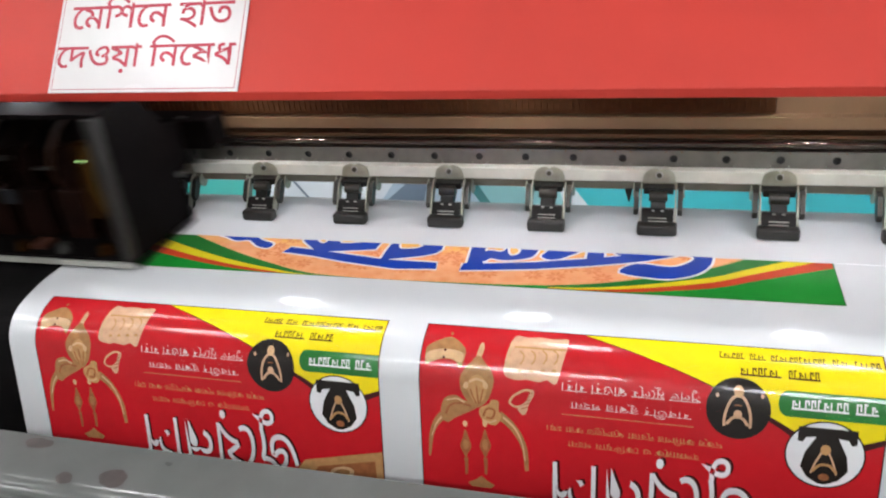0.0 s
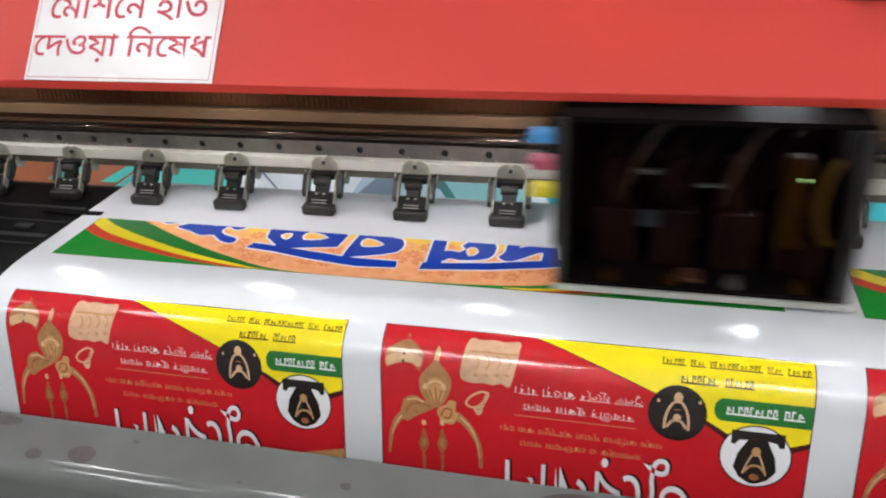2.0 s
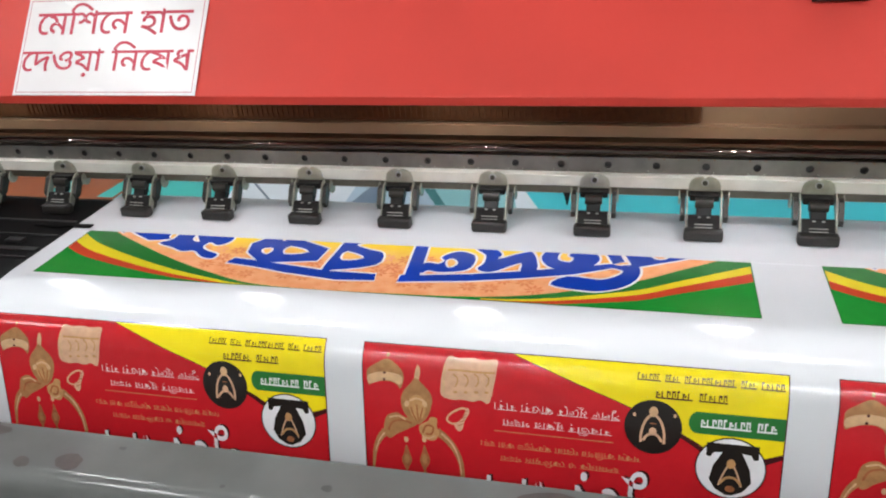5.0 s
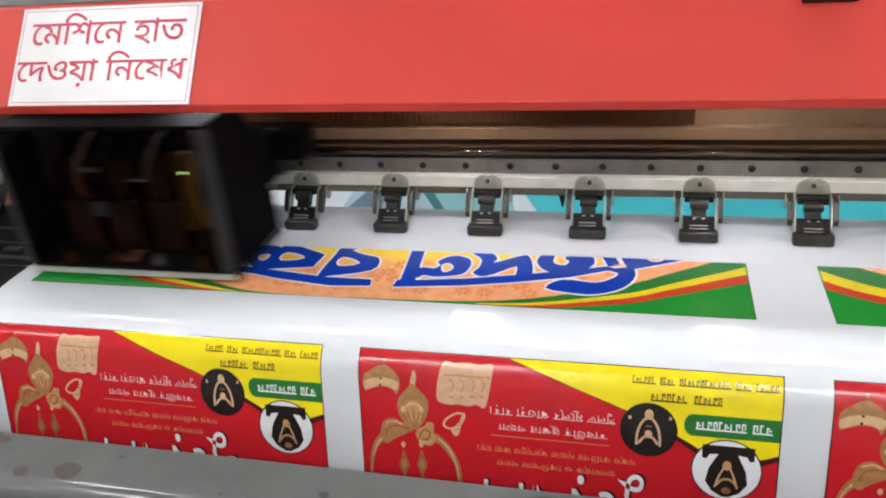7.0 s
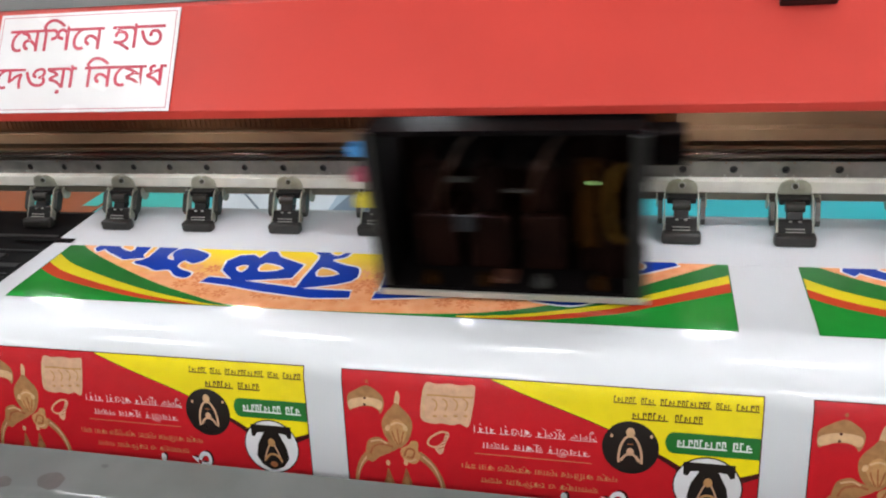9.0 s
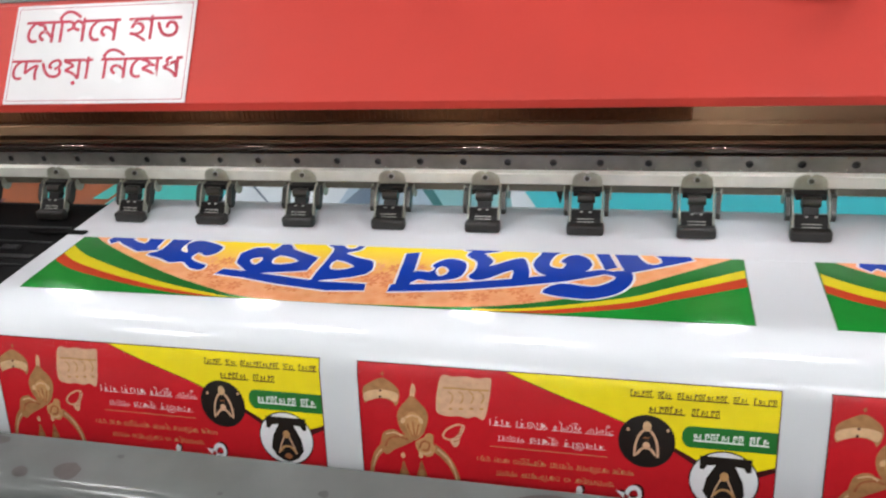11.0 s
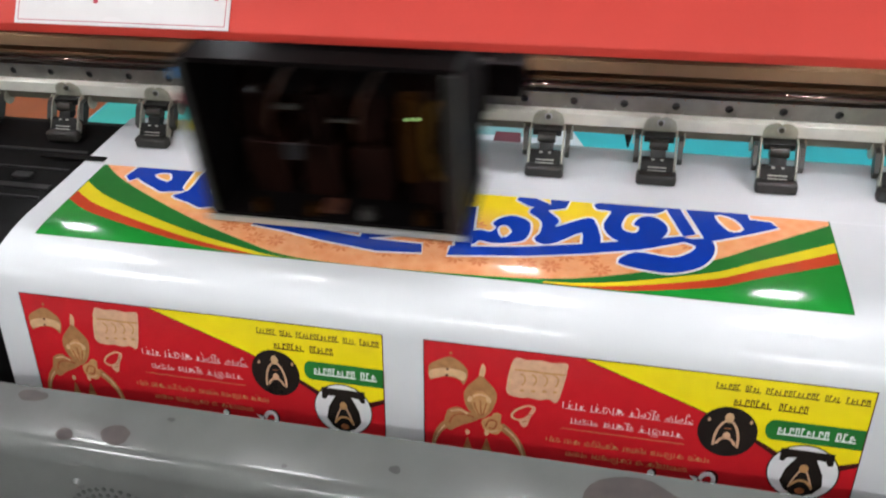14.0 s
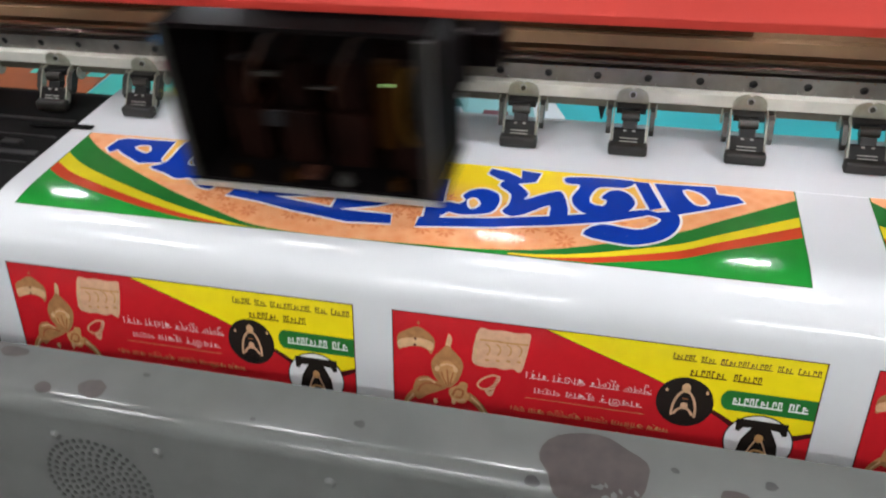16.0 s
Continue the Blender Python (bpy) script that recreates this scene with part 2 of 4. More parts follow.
# large panels to the side of the printer's front; the three right-hand ones are unseen, added to brighten that side
for lx, ly in ((-1.9, -1.0), (-0.94, -1.02), (-2.2, -2.3), (2.75, -0.95), (3.4, -2.2), (2.9, -1.6)):
    ceiling_lamp(lx, ly, PANEL_GLOW, 0.16)
def tube_lamp(x, y, glow):
    lamp = thing("ceiling_tube_lamp", "white ceiling batten with a glowing tube", "ceiling lamp", "ceiling tube lamps", at=(x, y, H))
    part("lamp_body", box(-0.62, 0.62, -0.03, 0.03, -0.05, 0.0, 0.004), LAMP_WHITE, lamp)
    part("glowing_tube", cylinder((-0.59, 0, -0.070), (0.59, 0, -0.070), 0.017, 16), glow, lamp)
    return lamp


front_tube = tube_lamp(0.1, -1.1, TUBE_GLOW)
copy_thing(front_tube, pose(1.6, -1.1, H))
# bright row over the shop's front, low over the printer
far_tube = tube_lamp(0.05, -2.55, FAR_GLOW)
copy_thing(far_tube, pose(1.75, -2.55, H))

# ---- the printer ----
MX0, MX1 = -0.62, 2.75
printer = thing("large_format_printer", "wide-format inkjet printer with red cover printing a white vinyl banner", "printer")

# platen, black, under the media, with its front curve
top = [(-0.02, FLAT_Z - 0.004)] + way_line(-0.10, 0.40, -0.0015, 70)
bottom_line = [(y + 0.02, z - 0.012) for y, z in way_line(-0.10, 0.40, -0.0015, 30)][::-1]
part("platen", extrude_yz(top + bottom_line + [(-0.02, FLAT_Z - 0.02)], MX0, MX1), BLACK_METAL, printer, "matt black platen with a rounded front")

for ry, w in ((-0.105, 0.006), (-0.150, 0.003), (-0.188, 0.010), (-0.214, 0.003)):
    part("platen_rib", box(MX0, 0.100, ry - w, ry, FLAT_Z - 0.0017, FLAT_Z + 0.0006, 0.0004), RIB_STEEL, printer)
part("platen_latch", box(0.035, 0.062, -0.178, -0.166, FLAT_Z - 0.0015, FLAT_Z + 0.003, 0.001), RIB_STEEL, printer)

# beam: stepped profile, its front BY before and BZ above the platen's datum
BY, BZ = -0.0275, 0.0125


def on_beam(profile):
    return [(y + BY, z + BZ) for y, z in profile]


beam_profile = [(0.008, 0.976), (0.008, 0.984), (-0.012, 0.985), (-0.012, 0.9990), (0.006, 0.9995), (0.006, 1.024), (0.012, 1.026), (0.012, 1.031),
                (0.006, 1.033), (0.006, 1.037), (0.02, 1.040), (0.02, 1.044), (0.0, 1.046), (0.0, 1.060), (0.008, 1.062), (0.008, 1.092), (0.0, 1.094),
                (0.0, 1.125), (0.05, 1.13), (0.12, 1.13), (0.12, 0.976)]
part("beam", extrude_yz(on_beam(beam_profile), MX0, MX1), BEAM_ALU, printer, "long extruded aluminium guide beam")
part("ledge", extrude_yz(on_beam([(-0.0145, 0.985), (-0.0145, 1.000), (0.0055, 1.0003), (0.0055, 0.985)]), MX0, MX1, 0.001), LEDGE_PAINT, printer, "pale grey metal ledge")
part("beam_foot", extrude_yz(on_beam([(-0.0105, 0.974), (-0.0135, 0.9845), (0.06, 0.9845), (0.06, 0.974)]), MX0, MX1), FOOT_STRIP, printer, "dark strip below the ledge")
# unseen reflector, added to bounce teal light from the table onto the vinyl
part("bounce_plate", box(MX0, MX1, BY - 0.006, BY + 0.116, BZ + 0.9715, BZ + 0.9735, 0.0005), BOUNCE_ALU, printer, "bright reflector plate added under the beam")
part("groove_cover", extrude_yz(on_beam([(0.011, 1.027), (0.0085, 1.031), (0.0115, 1.0318)]), MX0, MX1), RAIL_STEEL, printer)
part("round_bar", cylinder((MX0, BY - 0.001, BZ + 1.0285), (MX1, BY - 0.001, BZ + 1.0285), 0.0042, 20), BAR_STEEL, printer, "polished round steel bar", smooth=True)


def rail_mesh(x0, x1, pitch, start, y, z0, z1, r, depth):
    """A rail with countersunk bores through its front face."""
    bm = bmesh.new()
    zc, n, hw = (z0 + z1) / 2, 16, (z1 - z0) / 2
    k0, k1 = math.ceil((x0 - start) / pitch), math.floor((x1 - start) / pitch)
    for k in range(k0, k1 + 1):
        xc = start + k * pitch
        ring, outer, deep = [], [], []
        for i in range(n):
            a = 2 * math.pi * (i + 0.5) / n
            c, s = math.cos(a), math.sin(a)
            ring.append(bm.verts.new((xc + r * c, y, zc + r * s)))
            deep.append(bm.verts.new((xc + r * c, y + depth, zc + r * s)))
            q = 1 / max(abs(c), abs(s))
            outer.append(bm.verts.new((xc + hw * q * c, y, zc + hw * q * s)))
        for i in range(n):
            j = (i + 1) % n
            bm.faces.new((outer[i], outer[j], ring[j], ring[i]))
            f = bm.faces.new((ring[i], ring[j], deep[j], deep[i]))
            f.material_index = 1
        f = bm.faces.new(deep)
        f.material_index = 1
        for a, b in ((xc - pitch / 2, xc - hw), (xc + hw, xc + pitch / 2)):
            bm.faces.new([bm.verts.new(p) for p in ((a, y, z0), (b, y, z0), (b, y, z1), (a, y, z1))])
    a, b = start + k0 * pitch - pitch / 2, start + k1 * pitch + pitch / 2
    for z, q in ((z1, 1), (z0, -1)):
        bm.faces.new([bm.verts.new(p) for p in ((a, y, z), (b, y, z), (b, y + 0.01, z + q * 0.0005), (a, y + 0.01, z + q * 0.0005))])
    return bm


rail = part("guide_rail", rail_mesh(MX0, MX1, 0.0585, 0.0218, BY - 0.003, BZ + 1.0005, BZ + 1.0205, 0.0046, 0.006), RAIL_STEEL, printer, "ground steel linear rail with a row of bores")
rail.data.materials.append(HOLE_DARK)

# toothed belt along the beam
bm = box(MX0, 0.948, BY + 0.002, BY + 0.0078, BZ + 1.064, BZ + 1.088, 0.0015)
belt = part("drive_belt", bm, BELT, printer, "brown toothed drive belt")
teeth = bmesh.new()
tx = 0.0
while tx < 0.943:
    box(tx, tx + 0.0035, BY + 0.0005, BY + 0.0021, BZ + 1.068, BZ + 1.084, bm=teeth)
    tx += 0.0075
part("teeth", teeth, BELT, belt)

# red cover with a folded lower lip
CY, CZ, LEAN_BACK = -0.192, 1.158, radians(38)


def on_cover(x, up, out=0.0):
    return Vector((x, CY + up * math.sin(LEAN_BACK) - out * math.cos(LEAN_BACK), CZ + up * math.cos(LEAN_BACK) + out * math.sin(LEAN_BACK)))


ct = on_cover(0, 0.1285)
cover = part("red_cover", extrude_yz([(CY + 0.002, CZ - 0.010), (CY, CZ), (ct.y, ct.z), (ct.y + 0.03, ct.z + 0.001), (ct.y + 0.03, ct.z - 0.004), (ct.y + 0.008, ct.z - 0.006),
                                      (CY + 0.007, CZ + 0.004), (CY + 0.007, CZ - 0.006), (CY + 0.03, CZ - 0.006), (CY + 0.03, CZ - 0.010)], MX0 - 0.05, MX1 + 0.05, 0.0012),
             RED_PAINT, printer, "bright red painted sheet-metal cover")
hood = on_cover(0, 0.34)
part("upper_hood", extrude_yz([(ct.y + 0.016, ct.z + 0.0015), (hood.y + 0.016, hood.z), (hood.y + 0.30, hood.z), (hood.y + 0.30, hood.z - 0.01), (hood.y + 0.03, hood.z - 0.01), (ct.y + 0.03, ct.z + 0.0015)],
                              MX0 - 0.05, MX1 + 0.05), HOOD_GREY, printer, "dark grey upper hood")
grip = part("cover_handle", box(1.033, 1.085, 0.0965, 0.112, 0.0005, 0.014, 0.002), BLACK_PLASTIC, printer, "black plastic cover handle")
grip.matrix_local = Matrix.Translation(on_cover(0, 0)) @ Matrix.Rotation(math.pi / 2 - LEAN_BACK, 4, "X")
part("back_panel", box(MX0, MX1, 0.125, 0.14, 1.10, 1.52), BEAM_DARK, printer)
part("left_end_box", box(MX0 - 0.25, MX0, -0.40, 0.30, 0.55, 1.45, 0.01), GREY_PAINT, printer, "end housing")
part("right_end_box", box(MX1, MX1 + 0.35, -0.40, 0.30, 0.55, 1.45, 0.01), GREY_PAINT, printer, "end housing")
for lx in (MX0 + 0.1, MX1 - 0.1):
    part("leg", box(lx - 0.05, lx + 0.05, -0.05, 0.15, 0.0, 0.93, 0.006), GREY_PAINT, printer)
    part("foot_rail", box(lx - 0.06, lx + 0.06, -0.5, 0.5, 0.0, 0.08, 0.01), GREY_PAINT, printer)

# grey front cover: narrow top, rounded bend, long face
GY, GZ = -0.42, 0.852
bend = [(GY - 0.055 - 0.022 * math.sin(radians(d)), GZ - 0.0225 + 0.021 * math.cos(radians(d))) for d in range(0, 88, 8)]
SKIN = [(GY - 0.0012, GZ), *bend, (GY - 0.105, 0.60)]
front = part("front_cover", extrude_yz([(GY, GZ - 0.06), (GY, GZ - 0.002), *SKIN, (GY - 0.10, 0.60), (GY - 0.070, GZ - 0.022), (GY - 0.062, GZ - 0.013), (GY - 0.05, GZ - 0.009), (GY - 0.004, GZ - 0.006),
                                        (GY - 0.004, GZ - 0.06)], MX0 - 0.05, MX1 + 0.05), GREY_PAINT, printer, "grey painted sheet-metal front cover with stains", smooth=True)


def on_skin(x, d, lift=0.0):
    """A point on the front cover, d metres over it from its back edge."""
    for (y0, z0), (y1, z1) in zip(SKIN, SKIN[1:]):
        ln = math.hypot(y1 - y0, z1 - z0)
        if d <= ln or (y1, z1) == SKIN[-1]:
            ty, tz = (y1 - y0) / ln, (z1 - z0) / ln
            return Vector((x, y0 + ty * d + tz * lift, z0 + tz * d - ty * lift))
        d -= ln


def skin_patch(x, d, rx, rd, seed, rough=0.25, lift=0.0005):
    """An uneven spot lying on the front cover."""
    rnd = random.Random(seed)
    wob = [(rnd.uniform(0, 6.3), rnd.uniform(0.3, 1.0) / k, k) for k in (2, 3, 5, 7)]
    bm, n, rings = bmesh.new(), 28, []
    for q in (0.3, 0.55, 0.78, 1.0):
        ring = []
        for i in range(n):
            a = 2 * math.pi * i / n
            k = q * (1 + rough * sum(w * math.sin(m * a + p) for p, w, m in wob))
            ring.append(bm.verts.new(on_skin(x + rx * k * math.cos(a), max(0.0005, d + rd * k * math.sin(a)), lift)))
        rings.append(ring)
    bm.faces.new(rings[0])
    for r0, r1 in zip(rings, rings[1:]):
        for i in range(n):
            bm.faces.new((r0[i], r0[(i + 1) % n], r1[(i + 1) % n], r1[i]))
    return bm


for i, (x, d, rx, rd) in enumerate(((0.825, 0.045, 0.052, 0.036), (0.320, 0.044, 0.0145, 0.0125), (0.268, 0.052, 0.010, 0.007), (0.205, 0.012, 0.016, 0.008), (0.945, 0.052, 0.012, 0.008))):
    part("stain", skin_patch(x, d, rx, rd, i), STAIN, front, "brown dried ink stain", smooth=True)
for i, (x, d, r) in enumerate(((0.604, 0.036, 0.006), (0.367, 0.017, 0.004), (0.773, 0.066, 0.007), (0.895, 0.033, 0.004), (0.975, 0.034, 0.006), (1.15, 0.03, 0.005), (0.50, 0.05, 0.003))):
    part("ink_spot", skin_patch(x, d, r, r * 0.7, 20 + i), STAIN_DARK, front, "small dark ink spot", smooth=True)
# round loudspeaker-like vent, its small bores painted as raised shade-dark discs, and rivets
TOP_LEN = sum(math.hypot(b[0] - a[0], b[1] - a[1]) for a, b in zip(SKIN[:-1], SKIN[1:-1]))
vent = part("vent_plate", skin_patch(0.322, TOP_LEN + 0.083, 0.066, 0.066, 3, 0.0, 0.0006), GREY_PAINT, front, "round perforated vent")
bore_bm = cylinder((0, 0, 0.0001), (0, 0, 0.0010), 0.0026, 10)
bore_mesh = bpy.data.meshes.new("vent_bore_disc")
bore_bm.to_mesh(bore_mesh)
bore_bm.free()
bore_mesh.materials.append(HOLE_DARK)
face_turn = Matrix.Rotation(math.pi / 2 - math.atan2(SKIN[-2][0] - SKIN[-1][0], SKIN[-2][1] - SKIN[-1][1]), 4, "X")
for ring in range(8):
    r, n = 0.0085 * ring, max(1, 6 * ring)
    for i in range(n):
        a = 2 * math.pi * i / n + ring * 0.1
        ob = new("vent_bore_disc", bore_mesh)
        ob.parent = front
        ob.matrix_local = Matrix.Translation(on_skin(0.322 + r * math.cos(a), TOP_LEN + 0.083 + r * math.sin(a), 0.0001)) @ face_turn
for x, d in ((0.286, 0.022), (0.402, 0.022), (0.584, 0.022), (0.78, 0.022)):
    part("rivet", cylinder(on_skin(x, TOP_LEN + d, 0), on_skin(x, TOP_LEN + d, 0.0035), 0.0065, 16, 0.003), GREY_PAINT, front, smooth=True)

# ---- pinch rollers, screwed to the ledge ----
ROLL_X, ROLL_PITCH = 0.697, 0.1296
ROLL_OFF = {-4: 0.003, -3: 0.0025, -2: 0.004, -1: 0.002, 0: -0.001, 1: -0.001, 2: 0.001, 3: -0.001}


def pinch_roller(x):
    p = new("pinch_roller")
    p.parent = printer
    p.location = (x, BY, BZ)
    tab = [(-0.0188, 0.9845), (-0.0185, 0.992), (-0.0165, 0.9975), (-0.012, 1.0015), (-0.006, 1.0035), (-0.0022, 1.003), (0.0, 1.0005), (0.0022, 1.003), (0.006, 1.0035), (0.012, 1.0015), (0.0165, 0.9975), (0.0185, 0.992), (0.0188, 0.9845)]
    part("mounting_tab", prism_xz(tab, -0.0165, -0.0148), TAB_STEEL, p)
    part("washer", cylinder((0, -0.0166, 0.9955), (0, -0.0174, 0.9955), 0.0046, 16), STEEL, p)
    part("screw", cylinder((0, -0.0174, 0.9955), (0, -0.0192, 0.9955), 0.0030, 14), SCREW_DARK, p)
    part("body", box(-0.0170, 0.0170, -0.028, -0.015, 0.9755, 0.9835, 0.001), BLACK_PLASTIC, p)
    part("bushing", cylinder((-0.0105, -0.0300, 0.9745), (0.0105, -0.0300, 0.9745), 0.0062, 18), BUSH_GREY, p, "worn grey bushing", smooth=True)
    part("column", extrude_yz([(-0.022, 0.974), (-0.033, 0.972), (-0.041, 0.960), (-0.038, 0.956), (-0.026, 0.963)], -0.0085, 0.0085, 0.0008), BLACK_PLASTIC, p)
    part("lower_block", extrude_yz([(-0.036, 0.944), (-0.036, 0.962), (-0.0405, 0.9625), (-0.050, 0.951), (-0.050, 0.940), (-0.042, 0.940)], -0.0182, 0.0182, 0.001), BLACK_PLASTIC, p)
    for q in (-1, 1):
        part("cheek_plate", extrude_yz([(-0.0148, 0.986), (-0.024, 0.984), (-0.033, 0.974), (-0.048, 0.951), (-0.048, 0.942), (-0.042, 0.943), (-0.024, 0.968), (-0.0148, 0.973)],
                                       q * 0.0198 - 0.0008, q * 0.0198 + 0.0008), TAB_STEEL, p, "bright zinc-plated cheek plate")
        part("spring_lever", extrude_yz([(-0.019, 0.982), (-0.028, 0.980), (-0.040, 0.961), (-0.038, 0.953), (-0.031, 0.955), (-0.020, 0.970)], q * 0.0248 - 0.0028, q * 0.0248 + 0.0028, 0.0008), LEVER_GREY, p)
        part("side_disc", cylinder((q * 0.0280, -0.012, 0.974), (q * 0.0295, -0.012, 0.974), 0.0095, 20), TAB_STEEL, p)
        part("pin", box(q * 0.0052 - 0.0018, q * 0.0052 + 0.0018, -0.0435, -0.0415, 0.9605, 0.9622, 0.0003), WHITE_STRIP, p)
        part("lever_pin", cylinder((q * 0.0206, -0.0455, 0.9475), (q * 0.0222, -0.0455, 0.9475), 0.0022, 10), STEEL, p)
    part("roller", cylinder((-0.014, -0.030, 0.9465), (0.014, -0.030, 0.9465), 0.0085, 18), BLACK_PLASTIC, p, smooth=True)
    for z in (0.9545, 0.9515):
        part("spring_wire", cylinder((-0.0105, -0.0483 - (0.9545 - z) * 0.8, z), (0.0105, -0.0483 - (0.9545 - z) * 0.8, z), 0.0007, 8), WHITE_STRIP, p, smooth=True)
    part("foot", box(-0.0226, 0.0226, -0.060, -0.0455, 0.9362, 0.9500, 0.0032, 3), RUBBER, p, "black rubber foot", smooth=True)
    return p


roller_first = pinch_roller(ROLL_X + ROLL_OFF[0])
for k in range(-9, 16):
    if k:
        copy_thing(roller_first, pose(ROLL_X + ROLL_PITCH * k + ROLL_OFF.get(k, 0.0), BY, BZ))
# small guide hook below the ledge
part("guide_hook", prism_xz([(-0.004, 0.0), (0.005, 0.0), (0.002, -0.016), (0.0005, -0.017)], BY - 0.012, BY - 0.010), BLACK_PLASTIC, printer).location = (0.790, 0, 0.9745 + BZ)

# ---- small work lights under the cover: strips of three diodes ----
LED_X, LED_PITCH, LED_Y, LED_Z = 0.324, 0.338, -0.0725, 1.1525


def led_module(x):
    m_ = new("led_module")
    m_.parent = printer
    m_.matrix_local = pose(x, LED_Y, LED_Z, -48)
    part("strip", box(-0.038, 0.038, -0.008, 0.008, 0.0, 0.004, 0.001), LAMP_WHITE, m_)
    for q in (-0.018, 0.0, 0.018):
        part("diode", cylinder((q, 0, -0.0025), (q, 0, -0.0001), 0.0028, 14), LED_GLOW, m_)
    return m_


led_first = led_module(LED_X)
for k in range(-2, 8):
    if k:
        copy_thing(led_first, pose(LED_X + LED_PITCH * k, LED_Y, LED_Z, -48))
part("light_bracket", box(MX0, MX1, LED_Y - 0.012, LED_Y + 0.045, LED_Z + 0.009, LED_Z + 0.012), BEAM_DARK, printer)

part("edge_clamp", box(0.045, 0.137, -0.129, -0.119, FLAT_Z + 0.0018, FLAT_Z + 0.0034, 0.0005), BLACK_METAL, printer, "thin black media edge clamp")

# ---- print carriage ----
CW = 0.288
carriage = new("print_carriage")
carriage.parent = printer
tagged(carriage, "black print-head carriage with yellow and blue dampers")
FRONT = -0.23
# dark panel added to keep the carriage's inside nearly black
part("inner_shade_panel", box(0.007, CW - 0.007, FRONT + 0.118, FRONT + 0.122, 0.9637, 1.105), WARM_SHADE, carriage)
part("mount_block", box(-0.032, CW + 0.045, -0.075, -0.035, 1.045, 1.086, 0.003), DARK_BODY, carriage, "black mounting block on the rail")
part("back_plate", box(0.01, CW - 0.01, -0.062, -0.056, 1.03, 1.086), DARK_BODY, carriage)
# grey kept on the front edge; plate behind blackened to shade its inner face
part("left_front_edge", box(-0.001, 0.008, FRONT - 0.002, FRONT + 0.001, 0.964, 1.145), SIDE_GREY, carriage)
part("left_plate", extrude_yz([(FRONT + 0.0012, 0.965), (FRONT + 0.0012, 1.145), (-0.15, 1.145), (-0.10, 1.087), (-0.052, 1.087), (-0.052, 1.03), (-0.094, 1.02), (-0.094, 0.965)], 0.0, 0.006), DARK_BODY, carriage, "black side plate")
part("right_plate", extrude_yz([(FRONT, 0.962), (FRONT, 1.145), (-0.15, 1.145), (-0.10, 1.087), (-0.052, 1.087), (-0.052, 1.03), (-0.094, 1.02), (-0.094, 0.962)], CW - 0.006, CW), DARK_BODY, carriage, "black side plate")
part("right_front_post", box(CW - 0.012, CW + 0.001, FRONT - 0.003, FRONT + 0.012, 0.962, 1.14, 0.001), POST_DARK, carriage)
part("base_plate", box(0.0, CW, FRONT, -0.094, 0.9545, 0.9635, 0.001), DARK_BODY, carriage)
part("base_strip", box(-0.002, CW + 0.002, FRONT - 0.004, FRONT - 0.0005, 0.953, 0.9595), WHITE_STRIP, carriage, "pale metal strip along the base")
part("top_plate", box(0.006, CW - 0.006, FRONT + 0.004, -0.15, 1.139, 1.1445), DARK_BODY, carriage)
# inner parts wear shade-dark colours, not their own yellow or pale tones
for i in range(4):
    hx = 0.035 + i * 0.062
    part("print_head", box(hx, hx + 0.045, FRONT + 0.045, FRONT + 0.116, 0.9637, 1.03, 0.002), WARM_SHADE, carriage)
    part("ink_damper", box(hx + 0.008, hx + 0.03, FRONT + 0.055, FRONT + 0.08, 1.03, 1.085, 0.003), WARM_SHADE, carriage)
    part("tube", cylinder((hx + 0.019, FRONT + 0.065, 1.085), (hx + 0.03, FRONT + 0.09, 1.139), 0.0035, 10), WARM_SHADE, carriage, smooth=True)
    part("head_nut", cylinder((hx + 0.022, FRONT + 0.012, 0.9636), (hx + 0.022, FRONT + 0.012, 0.975), 0.009, 14, 0.006), YELLOW_SHADED if i in (0, 1, 3) else SIDE_GREY, carriage, smooth=True)
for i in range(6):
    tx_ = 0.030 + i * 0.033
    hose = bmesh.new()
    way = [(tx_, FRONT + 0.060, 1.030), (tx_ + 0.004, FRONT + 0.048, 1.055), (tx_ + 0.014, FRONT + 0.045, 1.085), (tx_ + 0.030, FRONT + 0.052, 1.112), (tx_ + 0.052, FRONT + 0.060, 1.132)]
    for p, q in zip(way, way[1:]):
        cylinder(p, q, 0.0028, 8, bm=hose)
    part("ink_tube", hose, (WARM_SHADE, AMBER_TUBE)[i % 3 == 1], carriage, smooth=True)
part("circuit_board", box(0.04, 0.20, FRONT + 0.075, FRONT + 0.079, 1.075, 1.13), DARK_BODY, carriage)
part("shaded_pale_tag", box(0.082, 0.104, FRONT + 0.040, FRONT + 0.044, 1.012, 1.032, 0.001), SHADED_TAG, carriage, "small pale tag, coloured near-black for the carriage's inner shade")
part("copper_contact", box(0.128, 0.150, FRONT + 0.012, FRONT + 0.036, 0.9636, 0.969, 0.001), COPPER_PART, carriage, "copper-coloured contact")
part("solenoid", box(CW - 0.045, CW - 0.016, FRONT + 0.03, FRONT + 0.07, 0.9636, 1.012, 0.003), WARM_SHADE, carriage)
part("indicator_light", cylinder((CW - 0.052, FRONT + 0.022, 1.080), (CW - 0.052, FRONT + 0.026, 1.080), 0.0012, 12), INDICATOR, carriage, "small green indicator light")
part("wire_clip", box(0.07, 0.105, FRONT + 0.05, FRONT + 0.056, 1.068, 1.074, 0.001), SIDE_GREY, carriage)
part("wire_clip", box(0.135, 0.165, FRONT + 0.05, FRONT + 0.056, 1.056, 1.060, 0.001), SIDE_GREY, carriage)
